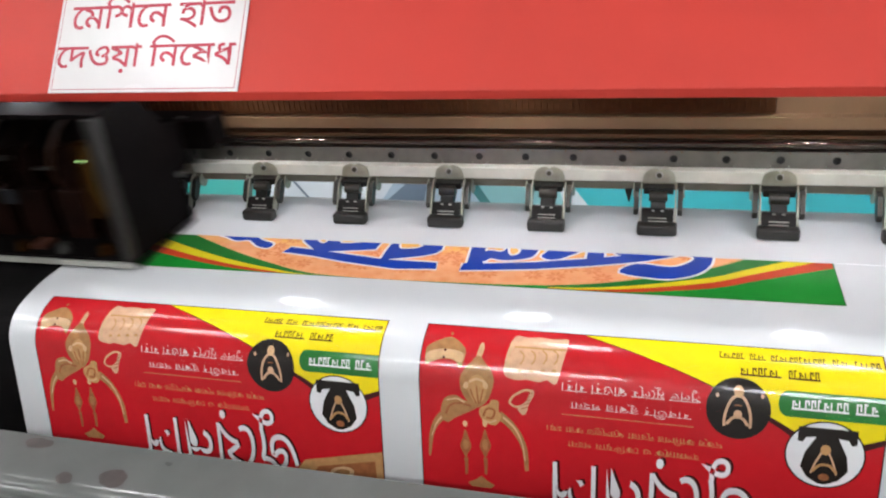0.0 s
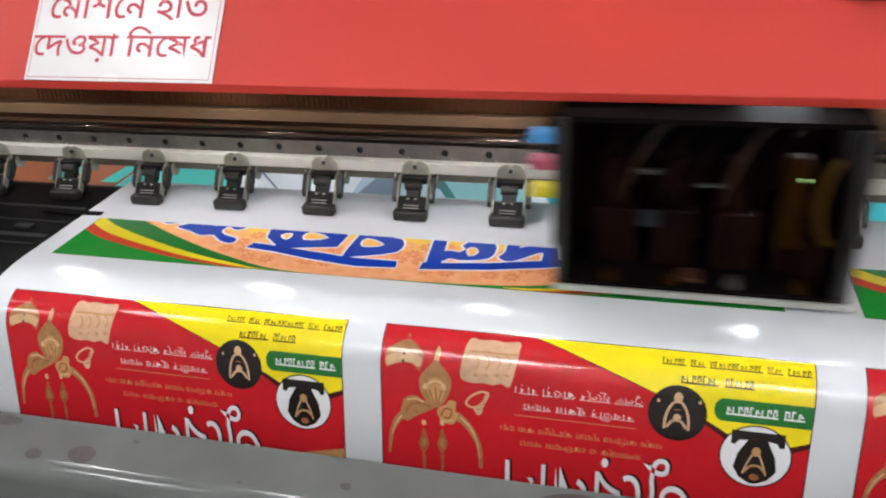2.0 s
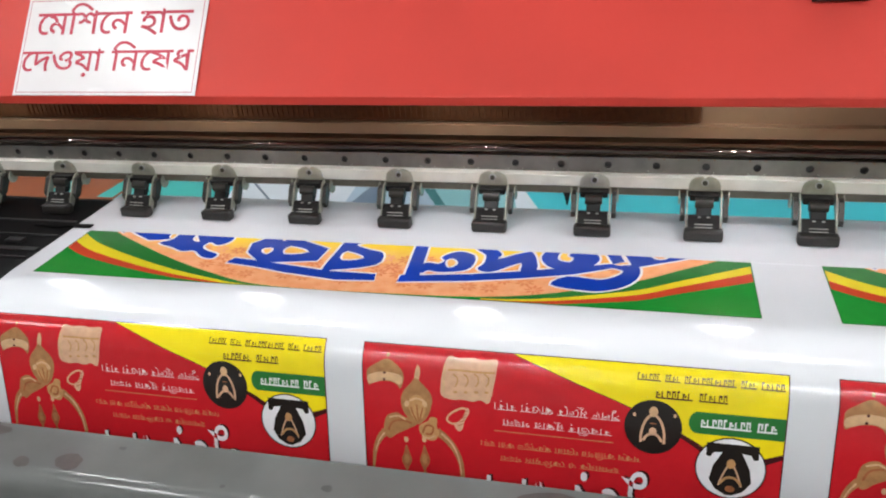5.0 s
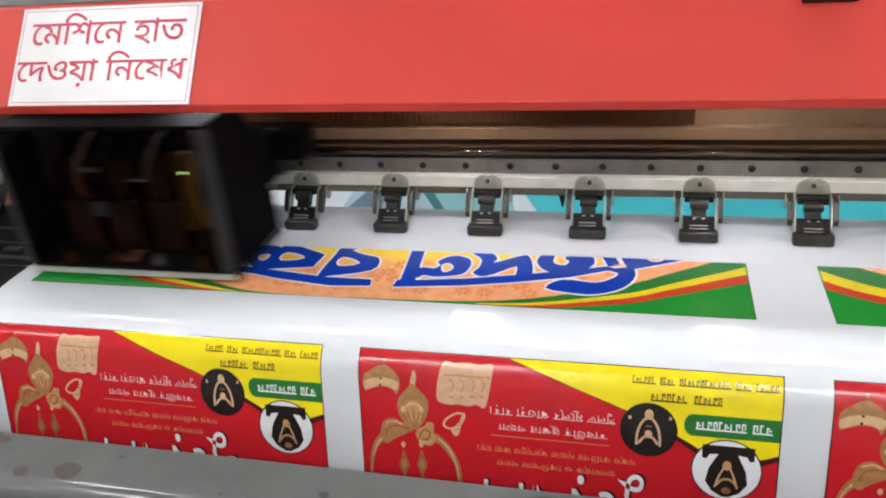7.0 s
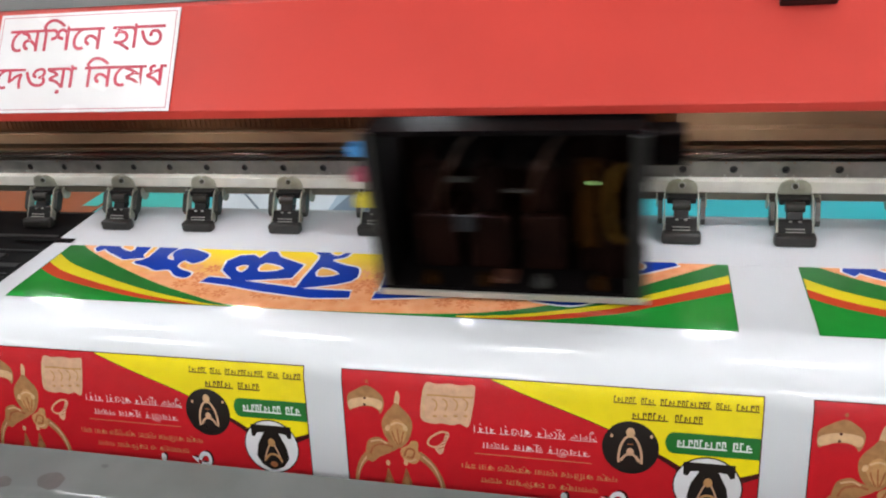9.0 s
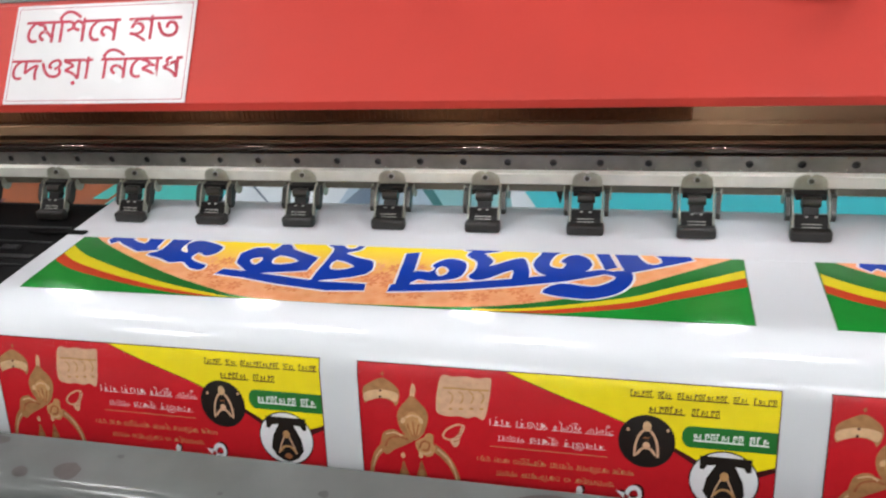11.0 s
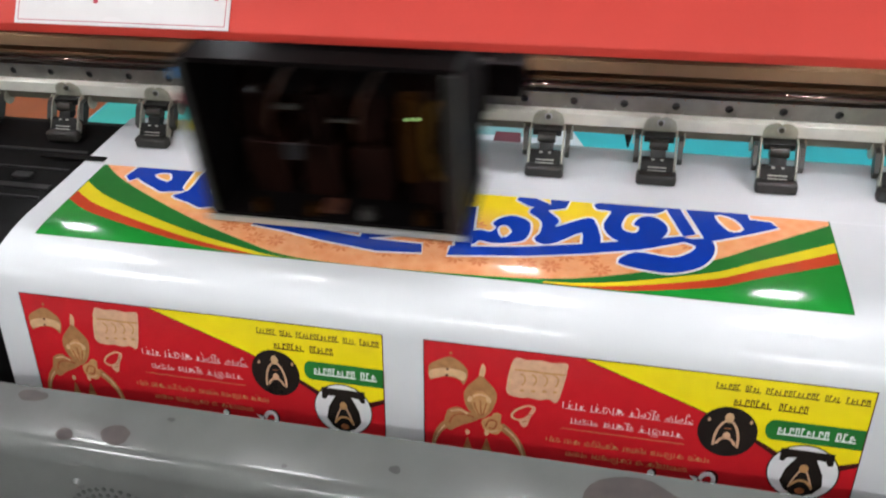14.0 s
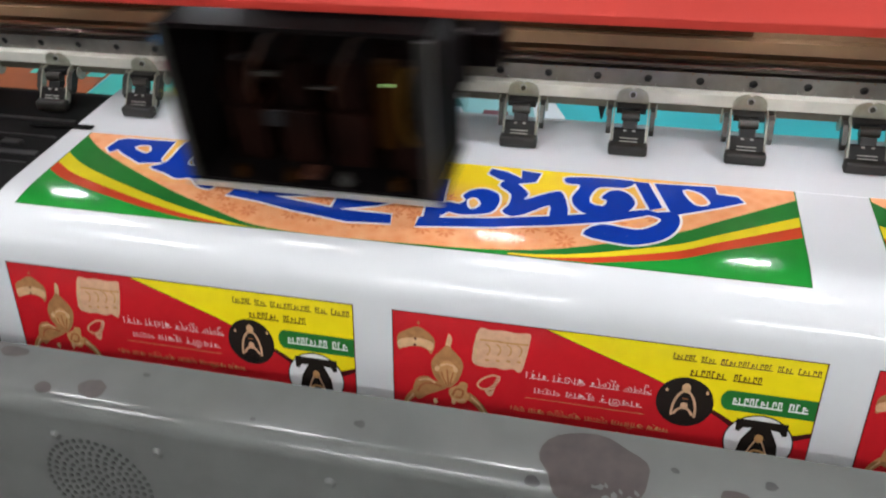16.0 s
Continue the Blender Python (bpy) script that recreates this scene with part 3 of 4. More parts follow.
part("yellow_tube_clip", box(CW - 0.068, CW - 0.046, FRONT + 0.03, FRONT + 0.048, 1.0, 1.10, 0.003), YELLOW_SHADED, carriage, "yellow ink tube clip, its colour darkened for the carriage's inner shade")
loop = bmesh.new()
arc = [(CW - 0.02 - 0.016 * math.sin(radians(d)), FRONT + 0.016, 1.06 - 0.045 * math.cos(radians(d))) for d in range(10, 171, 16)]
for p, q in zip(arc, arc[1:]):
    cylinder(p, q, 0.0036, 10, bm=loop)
part("shaded_yellow_cable", loop, SHADED_CABLE, carriage, "yellow cable loop, its colour darkened for the carriage's inner shade")
part("right_back_post", extrude_yz([(-0.072, 1.087), (-0.062, 1.087), (-0.058, 1.022), (-0.068, 1.022)], CW - 0.003, CW + 0.004), SIDE_GREY, carriage)
part("side_screw", cylinder((CW, -0.10, 1.02), (CW + 0.003, -0.10, 1.02), 0.004, 12), STEEL, carriage)
part("side_seal", box(CW + 0.0005, CW + 0.004, FRONT, -0.096, 0.9505, 0.9535), BLACK_PLASTIC, carriage)
for z, m_, nm in ((1.101, BLUE_PART, "blue ink damper"), (1.071, PINK_PART, "magenta ink damper"), (1.039, YELLOW_CLEAN, "yellow ink damper")):
    part("side_damper", box(-0.034, -0.001, FRONT + 0.04, FRONT + 0.062, z, z + 0.013, 0.003), m_, carriage, nm)
part("damper_rail", box(-0.008, -0.0005, FRONT + 0.038, FRONT + 0.066, 0.985, 1.12, 0.001), SIDE_GREY, carriage)

# ---- warning sign on the cover ----
sign = thing("warning_sign", "white laminated warning sign with red Bengali lettering on the red cover", "sign")
SX0, SX1, SU = 0.139, 0.3855, 0.1265
tilt = Matrix.Translation(on_cover(0, 0)) @ Matrix.Rotation(math.pi / 2 - LEAN_BACK, 4, "X")
sign.matrix_world = tilt


def flat_xy(outline, z, bm=None):
    made = bm or bmesh.new()
    made.faces.new([made.verts.new((x, y, z)) for x, y in outline])
    return made


part("card", box(SX0, SX1, 0.0005, SU, 0.0006, 0.0022, 0.0005), SIGN_WHITE, sign, "white laminated card")


def text_mesh(body, size, bold=0.0):
    cu = bpy.data.curves.new("lettering", "FONT")
    cu.body, cu.size, cu.resolution_u, cu.offset = body, size, 3, bold
    ob = bpy.data.objects.new("lettering", cu)
    scene.collection.objects.link(ob)
    me = bpy.data.meshes.new_from_object(ob.evaluated_get(bpy.context.evaluated_depsgraph_get()))
    bpy.data.objects.remove(ob)
    bpy.data.curves.remove(cu)
    return me


def text_tris(body, width, height=None, bold=0.0):
    """Lettering as triangles in a box width x height with its lower left at 0, 0."""
    me = text_mesh(body, 1.0, bold=bold)
    me.calc_loop_triangles()
    co = np.array([v.co[:2] for v in me.vertices])
    lo, hi = co.min(0), co.max(0)
    k = width / (hi[0] - lo[0])
    ky = k if height is None else height / (hi[1] - lo[1])
    co = (co - lo) * (k, ky)
    tris = [[tuple(co[i]) for i in t.vertices] for t in me.loop_triangles]
    bpy.data.meshes.remove(me)
    return tris


def tris_mesh(tris, place):
    verts, faces = [], []
    for t in tris:
        faces.append(tuple(range(len(verts), len(verts) + len(t))))
        verts += [place(*p) for p in t]
    return mesh_from(verts, faces)


for body, x, y, w, h in (("েমিশেন হাত", 0.156, 0.075, 0.212, 0.043), ("েদওয়া িনেষধ", 0.143, 0.0235, 0.233, 0.044)):
    tris = text_tris(body, w, h)
    bold = [[(a + dx, b + dy) for a, b in t] for dx, dy in ((0, 0), (0.0008, 0), (0.0004, 0.0006)) for t in tris]
    line = tris_mesh(bold, lambda a, b: (x + a, y + b, 0.0025))
    for i, v in enumerate(line.vertices):
        v.co.z += 0.00004 * (3 * i // len(line.vertices))
    part("lettering", line, SIGN_RED, sign, "red Bengali lettering")
for a, b, c, d in ((SX0 + 0.004, SX1 - 0.004, 0.004, 0.0048), (SX0 + 0.004, SX1 - 0.004, SU - 0.0048, SU - 0.004),
                   (SX0 + 0.004, SX0 + 0.0048, 0.004, SU - 0.004), (SX1 - 0.0048, SX1 - 0.004, 0.004, SU - 0.004)):
    part("border_line", flat_xy([(a, c), (b, c), (b, d), (a, d)], 0.0024), SIGN_RED, sign)

# ---- the printed media ----
banner = thing("vinyl_banner", "white glossy vinyl roll printed with posters running over the platen", "banner")
PX0, PX1 = 0.108, 1.72
xs = [PX0 + (PX1 - PX0) * i / 40 for i in range(41)]
rise = FLAT_Z + 0.0004
back_curve = [(-0.014 + 0.032 * math.sin(a), rise - 0.032 * (1 - math.cos(a))) for a in [radians(d) for d in range(85, 0, -6)]]
back = [(0.03, 0.72)] + back_curve + [(-0.014, rise), (-0.06, rise), (PRINT_Y, rise), (PRINT_Y - 0.0004, FLAT_Z)]
part("sheet", sheet_mesh(back + way_line(0.0008, 0.52, 0.0, 130), xs), VINYL, banner, "blank white vinyl", smooth=True)

# ink: flat shapes in metres on the roll (u along the beam, v along the feed), cut into narrow strips that follow the way
def ink(name, color, vary=0.05, rough=0.13):
    return mat(name, color, rough, vary=vary, scale=130 if vary > 0.15 else 60, rough_vary=0.04, spec=0.42, bump=0.22, bump_scale=20, roll=True)


INKS = dict(red=ink("ink_red", (0.52, 0.014, 0.02)), dark=ink("ink_dark_brown", (0.06, 0.012, 0.012)), yellow=ink("ink_yellow", (0.86, 0.70, 0.01)),
            green=ink("ink_green", (0.012, 0.24, 0.03)), deep=ink("ink_deep_green", (0.02, 0.16, 0.03)), black=ink("ink_black", (0.018, 0.014, 0.012)),
            white=ink("ink_white", (0.80, 0.80, 0.82)), rose=ink("ink_rose_white", (0.74, 0.62, 0.61)), gold=ink("ink_gold", (0.40, 0.20, 0.08), 0.22), tan=ink("ink_tan", (0.66, 0.40, 0.25), 0.16),
            copper=ink("ink_copper", (0.36, 0.13, 0.05), 0.25), blue=ink("ink_blue", (0.006, 0.04, 0.34)), scarlet=ink("ink_scarlet", (0.52, 0.055, 0.02)),
            gilt=ink("ink_gilt", (0.53, 0.285, 0.115), 0.2), lemon=ink("ink_lemon_stripe", (0.72, 0.58, 0.02)), orange=ink("ink_orange", (0.80, 0.30, 0.12)),
            leafy=ink("ink_leaf_orange", (0.74, 0.245, 0.095)), peach=ink("ink_peach_leaf", (0.86, 0.38, 0.18)), pale=ink("ink_pale_sheen", (0.66, 0.42, 0.23), 0.18))


def orange_ground():
    """Printed ground: orange with small leaves below, running into yellow towards the middle of the design."""
    m = INKS["orange"]
    nt = m.node_tree
    b = nt.nodes["Principled BSDF"]
    uv = nt.nodes.new("ShaderNodeUVMap")
    uv.uv_map = "roll"
    sep = nt.nodes.new("ShaderNodeSeparateXYZ")
    nt.links.new(uv.outputs["UV"], sep.inputs[0])
    up = nt.nodes.new("ShaderNodeMapRange")
    up.inputs["From Min"].default_value, up.inputs["From Max"].default_value = -0.135, -0.20
    nt.links.new(sep.outputs["Y"], up.inputs["Value"])
    off = nt.nodes.new("ShaderNodeMath")
    off.operation = "SUBTRACT"
    off.inputs[1].default_value = 0.56
    nt.links.new(sep.outputs["X"], off.inputs[0])
    absn = nt.nodes.new("ShaderNodeMath")
    absn.operation = "ABSOLUTE"
    nt.links.new(off.outputs[0], absn.inputs[0])
    side = nt.nodes.new("ShaderNodeMapRange")
    side.inputs["From Min"].default_value, side.inputs["From Max"].default_value = 0.36, 0.18
    nt.links.new(absn.outputs[0], side.inputs["Value"])
    mul = nt.nodes.new("ShaderNodeMath")
    mul.operation = "MULTIPLY"
    nt.links.new(up.outputs[0], mul.inputs[0])
    nt.links.new(side.outputs[0], mul.inputs[1])
    vor = nt.nodes.new("ShaderNodeTexVoronoi")
    vor.inputs["Scale"].default_value = 75
    nt.links.new(uv.outputs["UV"], vor.inputs["Vector"])
    leaf = nt.nodes.new("ShaderNodeMix")
    leaf.data_type = "RGBA"
    leaf.inputs["A"].default_value = (0.80, 0.30, 0.12, 1)
    leaf.inputs["B"].default_value = (0.88, 0.42, 0.21, 1)
    nt.links.new(vor.outputs["Distance"], leaf.inputs["Factor"])
    mix = nt.nodes.new("ShaderNodeMix")
    mix.data_type = "RGBA"
    mix.inputs["B"].default_value = (0.90, 0.66, 0.02, 1)
    nt.links.new(leaf.outputs["Result"], mix.inputs["A"])
    nt.links.new(mul.outputs[0], mix.inputs["Factor"])
    nt.links.new(mix.outputs["Result"], b.inputs["Base Color"])


orange_ground()
INK_NAMES = list(INKS)
SHAPES = []  # (convex pieces, ink, height)
LIFT = [0.00022]


def draw(pieces, ink_name):
    LIFT[0] += 0.000005
    SHAPES.append((pieces, INK_NAMES.index(ink_name), LIFT[0]))


def fill(points, ink_name, at=(0, 0)):
    """A filled outline; points in millimetres from at."""
    pts = [(at[0] + x / 1000, at[1] + y / 1000) for x, y in points]
    from_tess = geometry.tessellate_polygon([[Vector((x, y, 0)) for x, y in pts]])
    draw([[pts[i] for i in t] for t in from_tess], ink_name)


def smooth_line(points, steps=6, closed=False):
    """Catmull-Rom through the points."""
    n, out = len(points), []
    for i in range(n if closed else n - 1):
        p = [points[(i + k) % n] if closed else points[min(max(i + k, 0), n - 1)] for k in (-1, 0, 1, 2)]
        for j in range(steps):
            t = j / steps
            out.append(tuple(0.5 * (2 * b + (c - a) * t + (2 * a - 5 * b + 4 * c - d) * t * t + (3 * b - a - 3 * c + d) * t ** 3) for a, b, c, d in zip(*p)))
    return out if closed else out + [points[-1]]


def stroke(points, width, ink_name, at=(0, 0), closed=False, smooth=True, taper=(1, 1)):
    pts = smooth_line(points, closed=closed) if smooth and len(points) > 2 else list(points)
    n, left, right = len(pts), [], []
    for i, (x, y) in enumerate(pts):
        a, b = (pts[i - 1], pts[(i + 1) % n]) if closed else (pts[max(i - 1, 0)], pts[min(i + 1, n - 1)])
        dx, dy = b[0] - a[0], b[1] - a[1]
        ln = math.hypot(dx, dy) or 1
        k = i / max(n - 1, 1)
        w = width / 2 * (taper[0] + (taper[1] - taper[0]) * k)
        left.append((at[0] + (x - dy / ln * w) / 1000, at[1] + (y + dx / ln * w) / 1000))
        right.append((at[0] + (x + dy / ln * w) / 1000, at[1] + (y - dx / ln * w) / 1000))
    draw([[left[i], left[(i + 1) % n], right[(i + 1) % n], right[i]] for i in range(n if closed else n - 1)], ink_name)


def disc(x, y, rx, ink_name, at=(0, 0), ry=None, turn=0.0, n=28):
    ry = ry or rx
    c, s = math.cos(radians(turn)), math.sin(radians(turn))
    ring = [(rx * math.cos(2 * math.pi * i / n), ry * math.sin(2 * math.pi * i / n)) for i in range(n)]
    fill([(x + a * c - b * s, y + a * s + b * c) for a, b in ring], ink_name, at)


def words(body, right_mm, base_mm, width, height, ink_name, at, bold=0.0):
    """Lettering that stands on its head as seen from the front of the machine."""
    u, v = at[0] + right_mm / 1000, at[1] + base_mm / 1000
    draw([[(u - x, v + y) for x, y in t] for t in text_tris(body, width / 1000, height / 1000, bold)], ink_name)


def bars(lengths, right_mm, base_mm, height, ink_name, at, gap=2.5):
    """Unreadable or private writing: plain bars hung from a line."""
    x, pieces = right_mm, []

    def bar(x0, x1, y0, y1):
        pieces.append([(at[0] + a / 1000, at[1] + b / 1000) for a, b in ((x0, y0), (x1, y0), (x1, y1), (x0, y1))])
    for ln in lengths:
        bar(x - ln, x, base_mm + height * 0.82, base_mm + height)
        n = max(1, round(ln / (height * 0.52)))
        step = ln / n
        for i in range(n):
            q = (i * 7 + round(ln) * 3) % 5
            left, low = x - step * (i + 1), base_mm + height * (0.10, 0.0, 0.18, 0.05, 0.22)[q]
            bar(left + step * 0.08, left + step * 0.32, low, base_mm + height * 0.86)
            if q != 2:
                bar(left + step * 0.30, left + step * (0.72, 0.60, 0, 0.80, 0.55)[q], low, low + height * 0.20)
            if q in (0, 3):
                bar(left + step * 0.58, left + step * 0.82, low, base_mm + height * (0.55, 0, 0, 0.7)[q])
            if q == 4:
                bar(left + step * 0.42, left + step * 0.85, base_mm + height * 0.46, base_mm + height * 0.64)
        x -= ln + gap
    draw(pieces, ink_name)


PW = 420.0


def poster(u0):
    o = (u0, 0.0)
    LIFT[0] = 0.00022
    fill([(0, 0), (PW, 0), (PW, 206), (0, 206)], "dark", o)
    fill([(1.2, 1.2), (PW - 1.2, 1.2), (PW - 1.2, 205), (1.2, 205)], "red", o)
    # yellow corner field with its dark swash
    edge = smooth_line([(160, 1.2), (216, 22), (272, 43), (328, 69), (353, 83), (375, 89), (396, 88), (PW - 1.2, 80)], 5)
    fill([(x, y + 1.0 + max(0, 9 - abs(x - 375) * 0.10)) for x, y in edge] + [(PW - 1.2, 1.2)], "dark", o)
    fill(edge + [(PW - 1.2, 1.2)], "yellow", o)
    # private address in the yellow field
    bars((21, 14, 47, 14, 22), 416, 9, 7.5, "dark", o, 4)
    bars((26, 34), 366, 24, 9, "dark", o, 6)
    # green plate with a private name
    pill = [(PW - 1.2, 43), (340, 43)] + [(340 - 8 * math.cos(a), 54.5 + 11.5 * math.sin(a)) for a in [radians(d) for d in range(-80, 81, 20)]] + [(340, 66), (PW - 1.2, 66)]
    fill(pill, "deep", o)
    bars((18, 46), 412, 49, 10, "white", o, 5)
    # black medallion with a ring
    disc(299, 64, 27.5, "black", o, 29)
    stroke([(288, 81), (288, 72), (290, 62), (294, 54), (299, 51), (304, 54), (308, 62), (310, 72), (310, 81)], 2.4, "tan", o)
    stroke([(290, 79), (294, 73), (299, 71), (304, 73), (308, 79)], 2.6, "tan", o)
    disc(299, 47.5, 4.2, "pale", o, 5.5)
    disc(299, 68.5, 3.6, "tan", o, 4.2)
    stroke([(296, 60), (302, 60)], 1.2, "copper", o)
    disc(281, 52, 1.4, "tan", o, 2)
    disc(319, 50, 1.4, "tan", o, 2)
    # white medallion with a dark emblem
    disc(373, 100, 33, "black", o, 33)
    disc(373, 100, 31.5, "white", o, 31.5)
    fill([(350, 74), (398, 74), (398, 88), (394, 89), (391, 84), (383, 83), (391, 100), (393, 114), (386, 124), (376, 129), (370, 129), (360, 123), (354, 113), (357, 98), (365, 83), (357, 84), (354, 89), (350, 88)], "black", o)
    stroke([(363, 119), (367, 106), (373.5, 95), (380, 106), (384, 119)], 1.6, "tan", o)
    stroke([(364, 117), (369, 111), (374, 109.5), (379, 111), (384, 117)], 2.6, "gilt", o)
    disc(373.5, 95, 4.2, "gilt", o, 5)
    disc(374, 122, 4.5, "copper", o, 3.5)
    # white and gold lines of writing
    words("সুলভ মূেল্য পাওয়া যায়।", 267, 50, 125, 12, "rose", o, -0.008)
    words("যাবতীয় রূপার গহনা", 260, 69, 110, 12, "rose", o, -0.008)
    fill([(142, 85), (262, 85), (262, 85.7), (142, 85.7)], "gilt", o)
    words("দক্ষ কািরগর দ্বারা প্রস্তুত করা হয়।", 288, 96, 160, 10, "gilt", o, -0.006)
    words("হলমার্ক ও েকিডয়াম গহনা", 269, 111, 121, 10, "gilt", o, -0.006)
    words("জুেয়লাস", 326.5, 112, 196, 84, "dark", o)
    words("জুেয়লাস", 324, 114, 196, 84, "white", o)
    stroke([(150, 198), (141, 204)], 6, "white", o, smooth=False)
    # gold cloth corner at the foot
    fill([(330, 170), (PW - 1.2, 150), (PW - 1.2, 205), (300, 205)], "gilt", o)
    fill([(345, 176), (410, 162), (412, 195), (330, 198)], "copper", o)
    disc(372, 180, 14, "pale", o, 7, -12)
    disc(372, 180, 9, "gold", o, 4, -12)
    # bracelet: wavy-edged band with a row of motifs
    fill(smooth_line([(93.2, 8.9), (104.5, 9.9), (117, 8.6), (129.5, 9.9), (143.6, 8.8), (143.9, 18.7), (142, 31.9), (136.4, 55.2), (127.3, 52.7), (119.3, 55.2), (108, 53.9), (98.9, 55.1), (86.4, 51.4), (85.9, 36.7), (88.6, 21.2)], 4, True), "tan", o)
    stroke([(93.2, 22.6), (108, 22.2), (123.9, 22.6), (142.5, 21.9)], 2.2, "gilt", o)
    stroke([(98.9, 26.4), (103, 29.8), (103.4, 35.2), (100.7, 40.2)], 1.6, "gilt", o)
    disc(101.1, 46.2, 2.4, "gilt", o, 1.5, 0, 14)
    stroke([(109.8, 25.5), (113.9, 28.9), (114.3, 34.3), (111.6, 39.3)], 1.6, "gilt", o)
    disc(112, 45.3, 2.4, "gilt", o, 1.5, 0, 14)
    stroke([(120.7, 24.6), (124.8, 28), (125.2, 33.4), (122.5, 38.4)], 1.6, "gilt", o)
    disc(123, 44.4, 2.4, "gilt", o, 1.5, 0, 14)
    stroke([(131.4, 23.7), (135.5, 27.1), (135.9, 32.5), (133.2, 37.5)], 1.6, "gilt", o)
    disc(133.6, 43.5, 2.4, "gilt", o, 1.5, 0, 14)
    stroke([(90.2, 16.7), (88.9, 32.1), (88.9, 47.3)], 2.4, "pale", o)
    # crescent ornament
    fill(smooth_line([(5.7, 30.4), (14.8, 22.6), (27.3, 16.6), (37.5, 21.2), (45, 29.2), (45.5, 39), (41.6, 48.4), (38.6, 43.9), (31.8, 40.8), (22.7, 40.9), (13.6, 42.7), (6.8, 46.6)], 4, True), "gold", o)
    fill(smooth_line([(6.8, 35.7), (23.9, 30.4), (43.2, 33.3), (42, 43.6), (33, 40.2), (22.7, 40.2), (8, 45)], 4, True), "pale", o)
    disc(25, 31.6, 1.4, "dark", o, 1.4, 0, 14)
    disc(24.3, 39, 1.5, "dark", o, 1.5, 0, 14)
    disc(28.4, 12.2, 1.6, "copper", o, 2.2, 0, 14)
    # tall pendant: stem, bulb, two knots, curved arms and drops
    fill(smooth_line([(58, 29.2), (60.7, 20.3), (63.9, 25.5), (62.7, 34.3), (60.7, 39.9), (57.5, 37.3)], 4, True), "pale", o)
    fill(smooth_line([(59.1, 34.6), (67, 41.5), (73.9, 49.6), (76.1, 59.2), (72.7, 72.6), (68.2, 81), (60.2, 87.4), (51.1, 82.6), (44.3, 72.8), (42, 59.9), (45.5, 49.8), (52.3, 41.7)], 4, True), "gold", o)
    fill(smooth_line([(59.1, 53), (65.9, 56.8), (69.3, 64.1), (67.5, 75.2), (60.2, 83.5), (53, 76.4), (49.3, 65.8), (52.3, 58)], 4, True), "gilt", o)
    stroke([(51.6, 60.9), (59.1, 57.6), (67.5, 59.9)], 2.4, "pale", o)
    disc(48.4, 64.6, 2.6, "pale", o, 3.8, 20, 14)
    disc(68, 63, 2.6, "pale", o, 3.8, -20, 14)
    stroke([(53, 68.1), (55.2, 75.8), (58.9, 83.1)], 1.4, "copper", o)
    stroke([(59.1, 64.6), (59.8, 73.6), (60.7, 83.5)], 1.4, "copper", o)
    stroke([(65.7, 67.1), (63.9, 75), (62, 82.8)], 1.4, "copper", o)
    stroke([(24.3, 99), (17, 107.9), (11.4, 122.5), (8.6, 146.6)], 8.5, "gold", o, taper=(1.1, 0.25))
    stroke([(23.4, 100.4), (16.6, 110.1), (11.6, 123.8)], 2.2, "pale", o, taper=(1.0, 0.4))
    stroke([(80.7, 93), (92, 102), (101.1, 114.6), (106.6, 130.1), (108.2, 151.5)], 9.5, "gold", o, taper=(1.0, 0.4))
    stroke([(85.2, 95), (96.6, 105.9), (103.9, 122.3), (106.6, 141)], 2.6, "pale", o, taper=(1.0, 0.4))
    fill(smooth_line([(23.9, 85.2), (28.4, 78.7), (37.5, 76), (44.3, 79.6), (52.3, 82.5), (59.1, 87.1), (48.9, 94), (37.5, 100.2), (28.4, 106.8), (22, 99.7)], 4, True), "gold", o)
    stroke([(27.3, 97.4), (31.8, 87.7), (42, 84.2), (53.4, 86.6)], 2.4, "copper", o)
    stroke([(28.4, 82.3), (38.6, 79.7), (46.6, 83.3)], 2, "pale", o)
    fill(smooth_line([(61.8, 88.3), (71.1, 82), (73.9, 77.6), (80.9, 78.6), (80.7, 88.5), (83.4, 93.7), (78.4, 103.9), (69.3, 103.7), (62.5, 97.3)], 4, True), "gilt", o)
    stroke([(65.2, 96.2), (69.3, 87.6), (76.6, 88.9), (74.3, 97.1), (68.4, 97.2)], 2.2, "copper", o)
    stroke([(64.3, 100.1), (71.6, 102), (78.4, 98.7)], 2, "pale", o)
    disc(46.6, 106.3, 2.4, "pale", o, 3.4, 0, 14)
    fill(smooth_line([(46.6, 112.3), (50.2, 122.5), (52.5, 130.9), (48.9, 138.9), (46.6, 144.2), (43.9, 138.9), (41.1, 131.5), (43.9, 121.8)], 4, True), "copper", o)
    disc(46.6, 129.6, 3, "gold", o, 6, 0, 14)
    stroke([(46.6, 144.2), (47, 153.1), (46.6, 163.2)], 4.2, "copper", o, taper=(1.0, 0.6))
    disc(66.6, 104.3, 2.4, "pale", o, 3.4, 0, 14)
    fill(smooth_line([(66.6, 110.2), (70.2, 120.4), (72.5, 128.8), (68.9, 136.8), (66.6, 142), (63.9, 136.8), (61.1, 129.4), (63.9, 119.7)], 4, True), "copper", o)
    disc(66.6, 127.5, 3, "gold", o, 6, 0, 14)
    stroke([(66.6, 142), (67, 150.9), (66.6, 160.9)], 4.2, "copper", o, taper=(1.0, 0.6))
    # finger ring
    stroke([(92, 78.8), (95.7, 71.1), (107, 64), (113.4, 66.1), (108, 77.3), (98.9, 82.3)], 2.2, "pale", o, closed=True)
